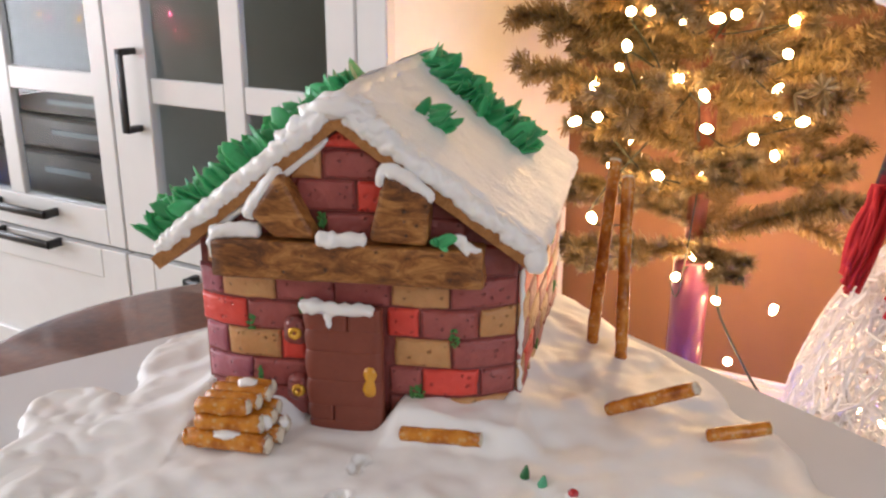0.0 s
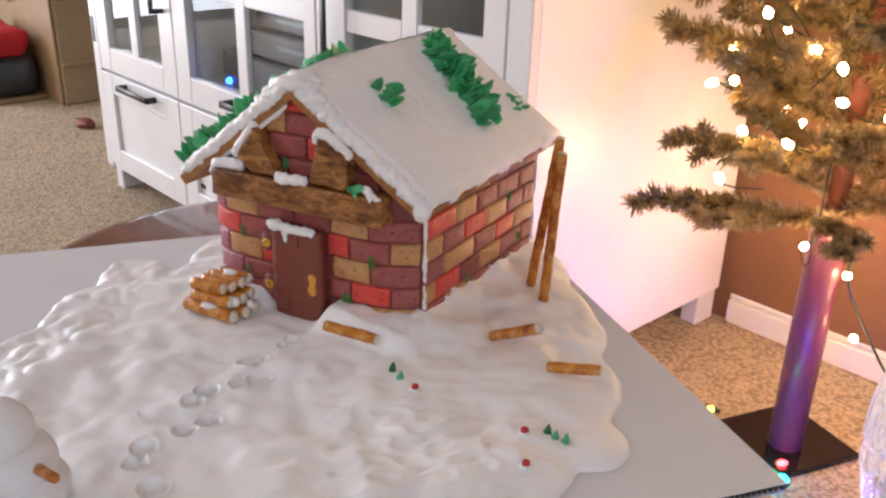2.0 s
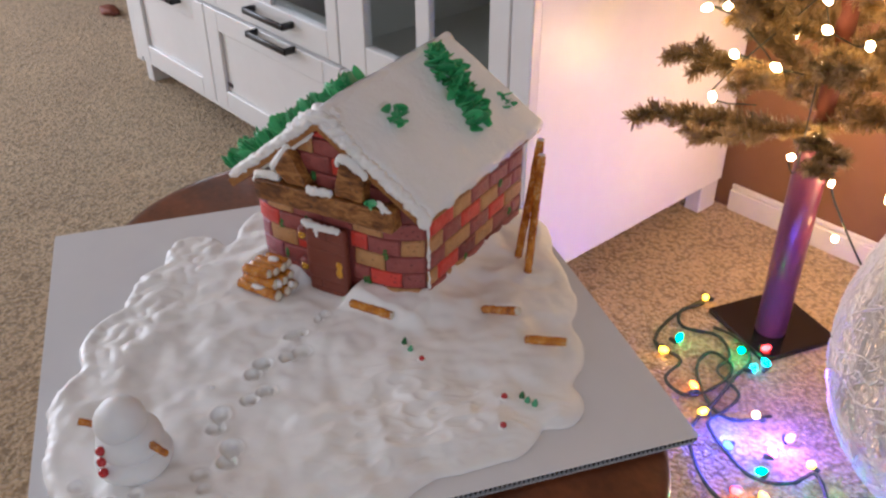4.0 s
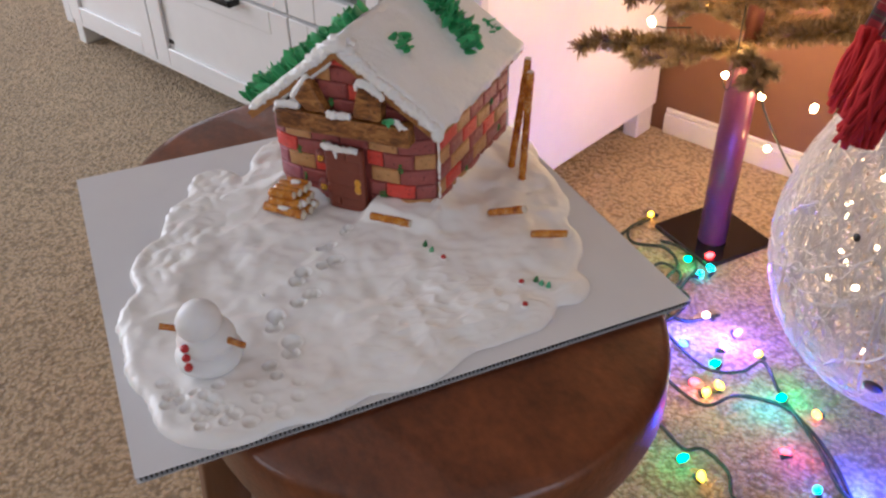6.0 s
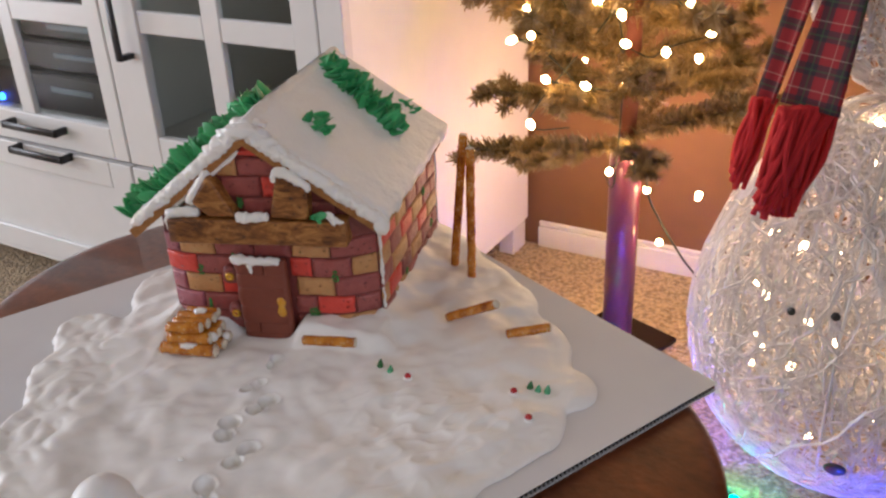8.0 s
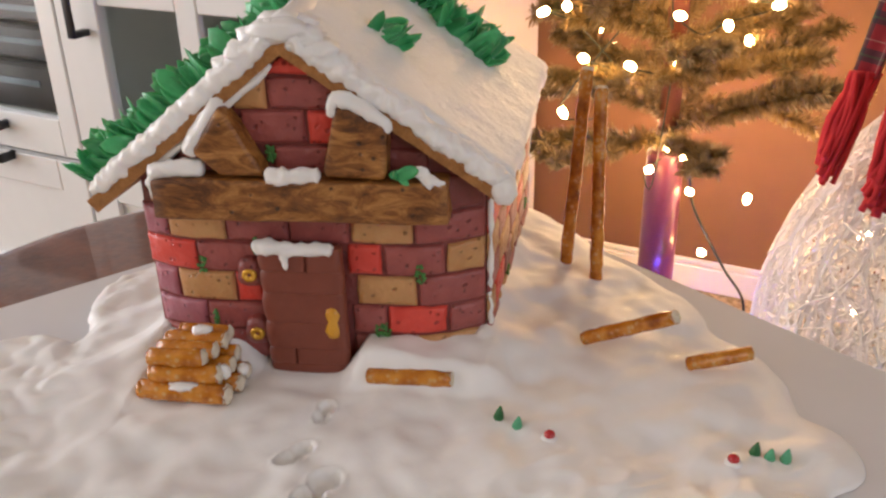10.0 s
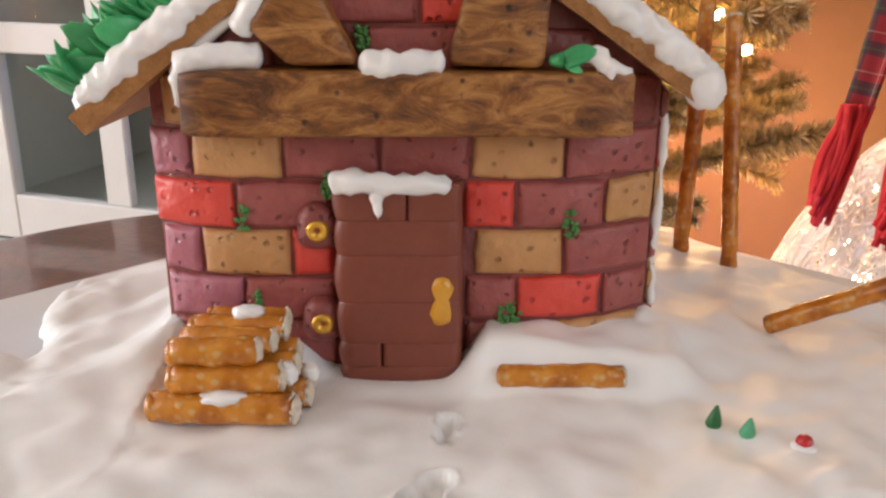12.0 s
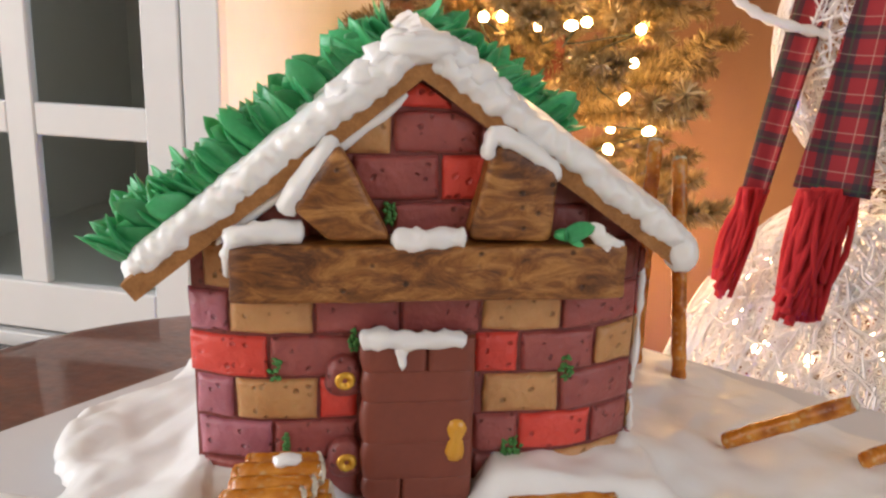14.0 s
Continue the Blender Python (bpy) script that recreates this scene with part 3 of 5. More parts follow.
def snow_height(x, y, d):
    thick = 0.0030 + 0.0046 * max(step(0.08, -0.10, x), 0.75 * step(0.004, 0.035, d))
    round_off = 0.0085 + 0.002 * step(0.0, 0.1, x)
    h = thick * math.sqrt(1 - (1 - min(d / round_off, 1)) ** 2)
    u, w = 0.86 * x + 0.50 * y, 0.86 * y - 0.50 * x
    wave = 0.0024 * noise.noise((x * 24, y * 24, 0.0)) + 0.0030 * noise.noise((u * 44, w * 52, 5.0)) + 0.0012 * noise.noise((u * 88, w * 104, 2.0))
    # a dimpled, patted band along the far edge
    band = step(-0.135, -0.165, x) * step(0.20, 0.24, y)
    wave += band * 0.0034 * (abs(noise.noise((x * 75, y * 75, 14.0))) - 0.2)
    # spread marks of the spatula
    drag = noise.noise(((x * 0.9 + y * 0.45) * 34, (y * 0.9 - x * 0.45 + 0.02 * noise.noise((x * 14, y * 14, 4.0))) * 120, 9.0))
    wave += 0.0004 * max(0.0, drag - 0.1) * step(-0.02, 0.04, x) * step(0.31, 0.27, y)
    # crisp scraped ridges in front of the berries
    crest = 1 - abs(noise.noise((u * 60, w * 95, 31.0)))
    wave += 0.0010 * max(0.0, crest - 0.72) / 0.28 * step(0.0, 0.05, x) * step(0.33, 0.28, y) * step(0.17, 0.20, y)
    h += wave * min(d / 0.012, 1)
    g, px, py = house_gap(x, y)
    rim = 0.0
    if px > X1 - 0.004 and py > -0.022:
        rim = (0.012 * math.exp(-g / 0.018) + 0.004 * math.exp(-g / 0.05)) * step(-0.022, 0.016, py)
    elif px < X0 + 0.004:
        rim = 0.014 * math.exp(-g / 0.016)
    elif py > DEPTH * 0.8:
        rim = 0.014 * math.exp(-g / 0.02)
    if py < 0.012:
        # the bank under the wall beside the door
        lip = 0.0025 * noise.noise((x * 70, y * 70, 21.0))
        rim = max(rim, 0.0118 * step(0.004, 0.017, px + lip) * step(0.086, 0.070, px + lip) * step(-0.026, -0.013, py + lip) + 0.0034 * step(0.0, 0.016, px) * step(0.070, 0.050, px) * step(-0.040, -0.020, py + lip))
        rim = max(rim, 0.012 * step(-0.03, -0.045, px) * math.exp(-g / 0.010) * step(-0.12, -0.09, px))
    h += rim * min(d / 0.01, 1)
    for (ax, ay, ar), (bx, by, br) in PRINTS:
        if abs(x - ax) < 0.02 and abs(y - ay) < 0.02:
            dx, dy = bx - ax, by - ay
            span = math.hypot(dx, dy)
            dx, dy = dx / span, dy / span
            cut, lip = 0.0, 0.0
            for cx, cy, r in ((ax, ay, ar), (bx, by, br)):
                along, across = (x - cx) * dx + (y - cy) * dy, (y - cy) * dx - (x - cx) * dy
                q = math.hypot(along / (1.22 * r), across / (1.15 * r))
                cut = max(cut, math.exp(-q ** 10))
                lip = max(lip, math.exp(-((q - 1.18) / 0.15) ** 2))
            h -= (0.0064 if ar > 0.0042 else 0.0036) * cut - 0.0010 * lip * (1 - cut)
    # pecked marks round the snowman
    for k, (cx, cy) in enumerate(PECKS):
        q = math.hypot(x - cx, y - cy) / (0.0041 + 0.0007 * math.sin(k * 5.1))
        if q < 3:
            deep = 0.0026 if k < 18 else 0.0011
            h -= deep * math.exp(-q ** 6) - 0.30 * deep * math.exp(-((q - 1.25) / 0.2) ** 2)
    # little mound with the berries
    q = math.hypot(x - 0.128, y - 0.283)
    h += 0.0028 * math.exp(-(q / 0.02) ** 2) + 0.001 * math.exp(-((q - 0.024) / 0.003) ** 2) * step(0.135, 0.11, x)
    return max(h, 0.0004 * min(d / 0.001, 1))


def snow():
    cell, x0, y0, nx, ny = 0.00125, -0.222, 0.076, 328, 396
    field = [[snow_edge(x0 + i * cell, y0 + j * cell) for i in range(nx)] for j in range(ny)]
    bm = bmesh.new()
    verts = {}

    def vert(i, j):
        if (i, j) not in verts:
            x, y, d = x0 + i * cell, y0 + j * cell, field[j][i]
            if d <= 0:
                e = 0.0004
                for _ in range(3):
                    gx = (snow_edge(x + e, y) - snow_edge(x - e, y)) / (2 * e)
                    gy = (snow_edge(x, y + e) - snow_edge(x, y - e)) / (2 * e)
                    k = snow_edge(x, y) / max(gx * gx + gy * gy, 0.05)
                    x, y = x - max(-0.003, min(0.003, gx * k)), y - max(-0.003, min(0.003, gy * k))
                verts[i, j] = bm.verts.new((x, y, 0.0001))
            else:
                verts[i, j] = bm.verts.new((x, y, snow_height(x, y, d)))
        return verts[i, j]

    for j in range(ny - 1):
        for i in range(nx - 1):
            if max(field[j][i], field[j][i + 1], field[j + 1][i], field[j + 1][i + 1]) > 0:
                bm.faces.new((vert(i, j), vert(i + 1, j), vert(i + 1, j + 1), vert(i, j + 1)))
    ob = solid("icing_snow", bm, SNOW, None, "", Matrix.Translation((0, 0, BOARD_Z)))
    return tagged(ob, "white royal icing spread as snow over the cake board", "icing")


snow()


def snow_z(x, y):
    return BOARD_Z + snow_height(x, y, snow_edge(x, y))


house = thing("gingerbread_house", HOUSE, "sugar-paste gingerbread house with coloured bricks and a snowy icing roof", "gingerbread house")


def bend(x):
    """The front wall curves back to its outer corner."""
    return 0.012 * max(0.0, (x - 0.036) / (X1 - 0.036)) ** 1.7 + 0.008 * max(0.0, (-0.056 - x) / 0.028) ** 1.9


def wall_mesh(front):
    """A gable wall 6 mm thick, or a side wall, sheared with the house."""
    bm = bmesh.new()
    if front is not None:
        y0, y1 = front
        xs = [X0, -0.075, -0.068, -0.058, -0.045, APEX[0], 0.015, 0.036, 0.045, 0.053, 0.061, X1]
        rows = []
        for y, back in ((y0, 0), (y1, 1)):
            shift = [bend(x) if y0 < 0.01 else 0.0 for x in xs]
            rows.append([bm.verts.new((x + SHEAR * y, y + d, -0.004)) for x, d in zip(xs, shift)])
            rows.append([bm.verts.new((x + SHEAR * y, y + d, roof_under(x))) for x, d in zip(xs, shift)])
        fb, ft, bb, bt = rows
        for a, b in ((fb, ft), (bb, bt), (fb, bb), (ft, bt)):
            for k in range(len(xs) - 1):
                bm.faces.new((a[k], a[k + 1], b[k + 1], b[k]))
        for k in (0, -1):
            bm.faces.new((fb[k], ft[k], bt[k], bb[k]))
    return bm


def side_wall(x, t):
    bm = boxed(x, x + t, 0.0182 if x > 0 else 0.0143, DEPTH - 0.0062, -0.004, roof_under(x if x < 0 else x + t) - 0.0005)
    for v in bm.verts:
        v.co.x += (FLARE if x > 0 else SHEAR) * v.co.y
    return bm


front = part("front_wall", wall_mesh((0.0, 0.006)), MORTAR, house, smooth=False)
part("back_wall", wall_mesh((DEPTH - 0.006, DEPTH)), MORTAR, house, smooth=False)
side_r = part("side_wall", side_wall(X1 - 0.006, 0.006), MORTAR, house, smooth=False)
part("side_wall", side_wall(X0, 0.006), MORTAR, house, smooth=False)


def brick_mesh(w, h, depth, seed, cut=None, lie=None, r=0.0019):
    """A soft slab, front towards -y, with slightly crooked edges; lie gives the wall's own bend."""
    bm = bmesh.new()
    xs = [0, 0.35 * r, r, w * 0.28, w * 0.5, w * 0.72, w - r, w - 0.35 * r, w]
    zs = [0, 0.35 * r, r, h * 0.5, h - r, h - 0.35 * r, h]
    grid = []
    for z in zs:
        row = []
        for x in xs:
            e = max(0.0, min(x, w - x, z, h - z))
            y = -depth * math.sqrt(1 - (1 - min(e / r, 1)) ** 2)
            jx, jz = 0.0009 * wobble((x, 0, z), 170, seed), 0.0009 * wobble((x, 1, z), 170, seed + 3)
            px, pz = x + jx, z + jz
            if cut:
                pz = min(pz, cut(px))
            row.append(bm.verts.new((px, y + 0.0004 * wobble((x, 2, z), 300, seed) + (lie(px) if lie else 0.0), pz)))
        grid.append(row)
    for a, b in zip(grid, grid[1:]):
        for k in range(len(xs) - 1):
            bm.faces.new((a[k], a[k + 1], b[k + 1], b[k]))
    back = [bm.verts.new((v.co.x, 0.0008 + (lie(v.co.x) if lie else 0.0), v.co.z)) for v in (grid[0][0], grid[0][-1], grid[-1][-1], grid[-1][0])]
    edges = (grid[0], [row[-1] for row in grid], grid[-1][::-1], [row[0] for row in grid][::-1])
    for k, edge in enumerate(edges):
        bm.faces.new([*edge, back[(k + 1) % 4], back[k]])
    return bm


TONES = {"l": LIT_LILAC, "m": MAUVE, "d": DUSK, "r": RED, "t": TAN}
GAP = 0.00055


def course(wall, spots, z0, z1, place, depth=0.0017, limit=None):
    """One course of bricks: (start, end, tone) along the wall; place turns wall coordinates into a pose."""
    for k, (a, b, tone) in enumerate(spots):
        w, h = b - a - 2 * GAP, z1 - z0 - 2 * GAP
        seed = a * 311 + z0 * 97
        cut = None
        if limit:
            cut = lambda x, a=a, z0=z0: max(limit(a + GAP + x) - z0 - GAP, 0.0004)
        lie = (lambda x, a=a: bend(a + GAP + x)) if wall is front else None
        part("brick", brick_mesh(w, h, depth, seed, cut, lie), TONES[tone], wall, m=place(a + GAP, z0 + GAP))


def on_front(x, z):
    return pose(x, -0.0002, z)


ROWS_FRONT = (
    ((X0 + 0.0016, -0.058, "m"), (-0.058, -0.03, "m"), (0.009, 0.038, "d"), (0.038, X1, "t")),
    ((X0 + 0.0010, -0.058, "l"), (-0.058, -0.03, "m"), (0.009, 0.025, "m"), (0.025, 0.052, "r"), (0.052, X1, "m")),
    ((X0 + 0.0002, -0.0705, "l"), (-0.0705, -0.043, "t"), (-0.043, -0.03, "r"), (0.0115, 0.039, "t"), (0.039, X1, "m")),
    ((X0 - 0.0012, -0.059, "r"), (-0.059, -0.03, "m"), (0.008, 0.024, "r"), (0.024, 0.051, "m"), (0.051, X1, "t")),
    ((X0 - 0.0012, -0.0715, "l"), (-0.0715, -0.0445, "t"), (-0.0445, -0.0165, "m"), (-0.0165, 0.0105, "m"), (0.0105, 0.038, "t"), (0.038, X1, "m")),
    ((-0.08, -0.06, "t"), (0.05, 0.067, "d")),
)
zs = (-0.0005, 0.0145, 0.029, 0.0440, 0.0590, 0.0740, 0.0905)
for k, spots in enumerate(ROWS_FRONT):
    course(front, spots, zs[k], zs[k + 1], on_front, limit=(lambda x: roof_under(x) - 0.001) if k == 5 else None)
under = lambda x: roof_under(x) - 0.0012
for z0, z1, spots in ((0.0885, 0.1035, ((-0.062, -0.045, "m"), (-0.0195, 0.007, "m"), (0.024, 0.046, "d"))),
                      (0.1035, 0.1185, ((-0.033, -0.0045, "m"), (-0.0045, 0.0125, "r"))),
                      (0.1185, 0.1325, ((-0.0345, -0.020, "t"), (-0.020, 0.008, "m"), (0.008, 0.0165, "m"))),
                      (0.1325, 0.1425, ((-0.0225, -0.0015, "r"),))):
    course(front, spots, z0, z1, on_front, limit=under)


def on_side(y, z):
    return pose(X1 + FLARE * y + 0.0002, y, z, 0, 0, 90 - math.degrees(math.atan(FLARE)))


ROWS_SIDE = (
    ((0.012, "m"), (0.04, "t"), (0.07, "m"), (0.1, "d"), (0.13, "m"), (0.163, "")),
    ((0.012, "t"), (0.026, "r"), (0.057, "d"), (0.084, "t"), (0.113, "m"), (0.145, "m"), (0.163, "")),
    ((0.012, "m"), (0.037, "t"), (0.075, "m"), (0.105, "r"), (0.132, "t"), (0.163, "")),
    ((0.012, "t"), (0.034, "m"), (0.061, "r"), (0.091, "t"), (0.12, "m"), (0.144, "m"), (0.163, "")),
    ((0.012, "r"), (0.049, "t"), (0.076, "m"), (0.105, "m"), (0.136, "m"), (0.163, "")),
    ((0.012, "d"), (0.038, "m"), (0.066, "t"), (0.094, "m"), (0.121, "d"), (0.148, "t"), (0.163, "")),
)
for k, spots in enumerate(ROWS_SIDE):
    course(side_r, [(a, b, tone) for (a, tone), (b, _) in zip(spots, spots[1:])], zs[k] + 0.0005, min(zs[k + 1] + 0.0005, 0.0845), on_side)

# roof: two gingerbread slabs under thick icing
EAVE_L, EAVE_R = -0.0985, 0.0765
V0, V1 = -0.0065, 0.184


def roof_point(side, s, v, h):
    """s: 0 at the ridge to 1 at the eave; h: height over the slab's underside. The layers meet in a mitre at the ridge."""
    slope = SLOPE_L if side < 0 else SLOPE_R
    n = Vector((side * slope, 0, 1)).normalized()
    x = APEX[0] + s * ((EAVE_L if side < 0 else EAVE_R) - APEX[0]) - (1 - s) * n.x * h
    p = Vector((x, v, APEX[1] - side * (x - APEX[0]) * slope)) + n * h
    p.x += SHEAR * max(v, 0) + 0.0
    return p


SLAB = 0.0068


def coat(v):
    """Icing over the slab: thin at the front edge, thick behind it."""
    return 0.0074 + 0.0018 * step(0.0, 0.035, v)


def roof_slab(side):
    bm = bmesh.new()
    ns, nv = 10, 24
    lay = []
    for h in (0.0, SLAB):
        lay.append([[bm.verts.new(roof_point(side, i / ns, V0 + (V1 - V0) * j / nv, h + 0.0004 * wobble((i, j, h * 900), 0.9))) for j in range(nv + 1)] for i in range(ns + 1)])
    for g in lay:
        for i in range(ns):
            for j in range(nv):
                bm.faces.new((g[i][j], g[i + 1][j], g[i + 1][j + 1], g[i][j + 1]))
    a, b = lay
    for i in range(ns):
        for j in (0, nv):
            bm.faces.new((a[i][j], a[i + 1][j], b[i + 1][j], b[i][j]))
    for j in range(nv):
        for i in (0, ns):
            bm.faces.new((a[i][j], a[i][j + 1], b[i][j + 1], b[i][j]))
    return part("roof_slab", bm, BISCUIT, house, "brown gingerbread roof slab", smooth=False)


def roof_icing(side):
    """A thick coat, rounded to its edges, that hangs a little over the front."""
    bm = bmesh.new()
    ns, nv = 56, 84
    r = 0.006
    grid = []
    ls = math.hypot((EAVE_L if side < 0 else EAVE_R) - APEX[0], 0.06)
    for i in range(ns + 1):
        row = []
        for j in range(nv + 1):
            s, q = i / ns, j / nv
            edge_s = 1.0 + 0.016 * wobble((q * 6, side, 0), 2.2, 2) + 0.008 * wobble((q * 20, side, 0), 1.6, 4)
            front_v = V0 + 0.0035 + 0.0018 * wobble((s * 9, side, 4), 1.3, 6) + 0.0009 * wobble((s * 24, side, 4), 1.0, 8)
            v = front_v + q * (V1 + 0.001 - front_v)
            d = min((1 - s) * ls, v - front_v, V1 + 0.001 - v)
            k = math.sqrt(max(0.0, 1 - (1 - min(d / r, 1)) ** 2))
            h = SLAB - 0.0015 + (coat(v) + 0.0008 * wobble((s * 5, q * 9, side), 1.2, 1) + 0.0005 * wobble((s * 15, q * 22, side), 1.2, 3)) * k
            if v - front_v < 0.003:
                h -= 0.0016 * (1 - (v - front_v) / 0.003)
            row.append(bm.verts.new(roof_point(side, s * edge_s, v, h)))
        grid.append(row)
    for i in range(ns):
        for j in range(nv):
            bm.faces.new((grid[i][j], grid[i + 1][j], grid[i + 1][j + 1], grid[i][j + 1]))
    return part("roof_icing", bm, SNOWCOAT, house, "thick white icing snow on the roof")


for side in (-1, 1):
    roof_slab(side)
    roof_icing(side)
    # piped border down the front edge
    pts, rad = [], []
    for k in range(61):
        s = k / 60 * (0.955 if side < 0 else 0.97)
        pts.append(roof_point(side, s, V0 + 0.0028 + 0.0004 * math.sin(k * 0.7), SLAB + 0.0012 + 0.0004 * math.sin(k * 0.43)))
        rad.append(0.0047 * (0.6 + 0.4 * min(1, (60 - k) / 3)))
    bm = rope(bmesh.new(), smooth_path(pts, 3), [rad[min(60, (k + 1) // 3)] for k in range(181)], 22, 0.0016, 300, side)
    part("icing_border", bm, ICING, house, "piped white icing border")
bm = blob(roof_point(1, 0.0, V0 + 0.003, SLAB + 0.0005), 0.0085, (1.5, 0.75, 0.62), 0.25, 2.6, 3)
part("icing_border", bm, ICING, house, "lump of white icing at the gable's peak")
for k, (ds, dv, r) in enumerate(((0.10, 0.002, 0.0082), (0.05, 0.011, 0.0075), (0.17, 0.001, 0.0072), (0.24, 0.0012, 0.0062))):
    for side in (-1, 1):
        bm = blob(roof_point(side, ds, V0 + dv + 0.003, SLAB + 0.0030), r * 0.9, (1.15, 0.85, 0.80), 0.4, 2.6, k * 3 + side)
        part("icing_border", bm, ICING, house, "soft heap of white icing near the peak")
bm = blob(roof_point(1, 0.965, V0 + 0.0025, SLAB - 0.0015), 0.0058, (1.0, 0.9, 1.15), 0.15, 2.2, 5)
part("icing_border", bm, ICING, house, "rounded icing drip at the eave corner")
# ridge, where the two coats meet
pts = [roof_point(1, 0.0, V0 + 0.006 + (V1 - V0 - 0.008) * k / 40, SLAB - 0.0070 + coat(V0 + 0.006 + (V1 - V0 - 0.008) * k / 40) + 0.0004 * math.sin(k * 1.3)) for k in range(41)]
part("icing_ridge", rope(bmesh.new(), pts, 0.0062, 14, 0.0006, 160, 9), ICING, house, "smooth icing along the ridge")


# ---- house front: door, timber, icing ----
def place(x, y, z, *turn):
    return pose(x, y, z, *turn)


beam = part("beam", pillow(0.124, 0.0165, 0.0182, 0.0020, 14, 0.0012, 90, 2), TIMBER, house, "marbled brown sugar-paste beam", place(-0.0078, -0.0065, 0.0832))


def brace(quad, seed):
    """A four-cornered block lying against the gable."""
    a, b, c, d = (Vector((x, 0, z)) for x, z in quad)

    def shape(p):
        u, w = p.x + 0.5, p.z + 0.5
        q = (d * (1 - u) + c * u) * (1 - w) + (a * (1 - u) + b * u) * w
        return Vector((q.x, p.y * 0.0125 - 0.0065 + 0.0006 * wobble(p, 3, seed), q.z))
    return part("brace", pillow(1, 1, 1, 0.12, 8, 0.03, 3, seed, shape), TIMBER, house, "short marbled brown timber brace")


brace(((-0.0505, 0.1035), (-0.0365, 0.1235), (-0.0205, 0.0935), (-0.0395, 0.0935)), 1)
brace(((0.0105, 0.1245), (0.0305, 0.1145), (0.0295, 0.0930), (0.0030, 0.0935)), 2)


def dollop(name, pts, radii, label, seed=0.0, flat=0.75, n=6):
    """A squeezed line of icing with soft lumps."""
    p = smooth_path([(x, y, z) for x, y, z in pts], n)
    rad = []
    for k in range(len(p)):
        t = k / (len(p) - 1) * (len(radii) - 1)
        i = min(int(t), len(radii) - 2)
        rad.append((radii[i] * (1 - t + i) + radii[i + 1] * (t - i)) * (1 + 0.07 * math.sin(k * 1.3 + seed) + 0.10 * wobble((k * 0.37, seed, 0), 1)))
    rad[0] *= 0.45
    rad[-1] *= 0.45
    return part(name, rope(bmesh.new(), p, rad, 16, 0.0014, 300, seed, ((0, 1, 0), flat)), ICING, house, label)


dollop("icing_patch", ((-0.0700, -0.010, 0.0820), (-0.0696, -0.011, 0.0890), (-0.0670, -0.010, 0.0945), (-0.056, -0.009, 0.0955), (-0.047, -0.009, 0.0955)), (0.0010, 0.0020, 0.0036, 0.0040, 0.0036), "white icing snow on the beam", 1, 1.0)
dollop("icing_patch", ((-0.0535, -0.009, 0.1015), (-0.047, -0.0075, 0.1110), (-0.0375, -0.0065, 0.1245)), (0.003, 0.0042, 0.0028), "white icing snow on a brace", 2, 1.2)
dollop("icing_patch", ((-0.0205, -0.012, 0.0955), (-0.015, -0.013, 0.0935), (-0.008, -0.013, 0.0945), (0.0025, -0.012, 0.0945)), (0.0026, 0.0042, 0.0035, 0.0036), "white icing snow on the beam", 3, 0.8)
dollop("icing_patch", ((0.0085, -0.011, 0.1185), (0.0105, -0.0095, 0.1255), (0.020, -0.0085, 0.1220), (0.0320, -0.0085, 0.1130)), (0.0016, 0.0032, 0.0036, 0.0026), "white icing snow on a brace", 4, 1.2)
dollop("icing_patch", ((0.0355, -0.0105, 0.0955), (0.043, -0.0115, 0.0965), (0.047, -0.0125, 0.0935), (0.0535, -0.0125, 0.0915)), (0.0018, 0.0026, 0.0026, 0.0016), "white icing trail on the beam", 5, 0.8)
dollop("icing_patch", ((0.0470, -0.0135, 0.0935), (0.0480, -0.0143, 0.0895)), (0.0018, 0.0010), "white icing drip on the beam", 5, 0.8)
dollop("door_icing", ((-0.0295, -0.0085, 0.0605), (-0.024, -0.0100, 0.0610), (-0.012, -0.0100, 0.0600), (0.0045, -0.0085, 0.0595)), (0.0032, 0.0036, 0.0030, 0.0030), "white icing lintel over the door", 6, 0.9)
dollop("door_icing", ((-0.0172, -0.0110, 0.0600), (-0.0168, -0.0112, 0.0560), (-0.0166, -0.0106, 0.0500)), (0.0026, 0.0020, 0.0007), "small icing icicle", 7, 0.9)
dollop("icing_seam", ((-0.074, -0.0035, 0.0905), (-0.045, -0.0045, 0.1145), (-0.016, -0.004, 0.1375)), (0.0019, 0.0020, 0.0016), "thin icing seam under the roof", 8, 1.0)
dollop("icing_seam", ((0.0700, 0.0135, 0.0785), (0.0702, 0.0128, 0.055), (0.0701, 0.0137, 0.035), (0.0704, 0.0131, 0.014)), (0.0015, 0.0010, 0.0014, 0.0010), "thin icing seam down the corner", 9, 1.0)
dollop("icing_seam", ((X1 + 0.0165, DEPTH + 0.001, 0.078), (X1 + 0.0165, DEPTH + 0.001, 0.045), (X1 + 0.0163, DEPTH + 0.001, 0.012)), (0.0016, 0.0013, 0.0016), "thin icing seam down the corner", 10, 1.0)

door = part("door", pillow(0.0345, 0.0075, 0.0595, 0.003, 10, 0.0006, 120, 4), DOOR, house, "dark brown sugar-paste plank door", place(-0.0100, -0.0035, 0.0300))


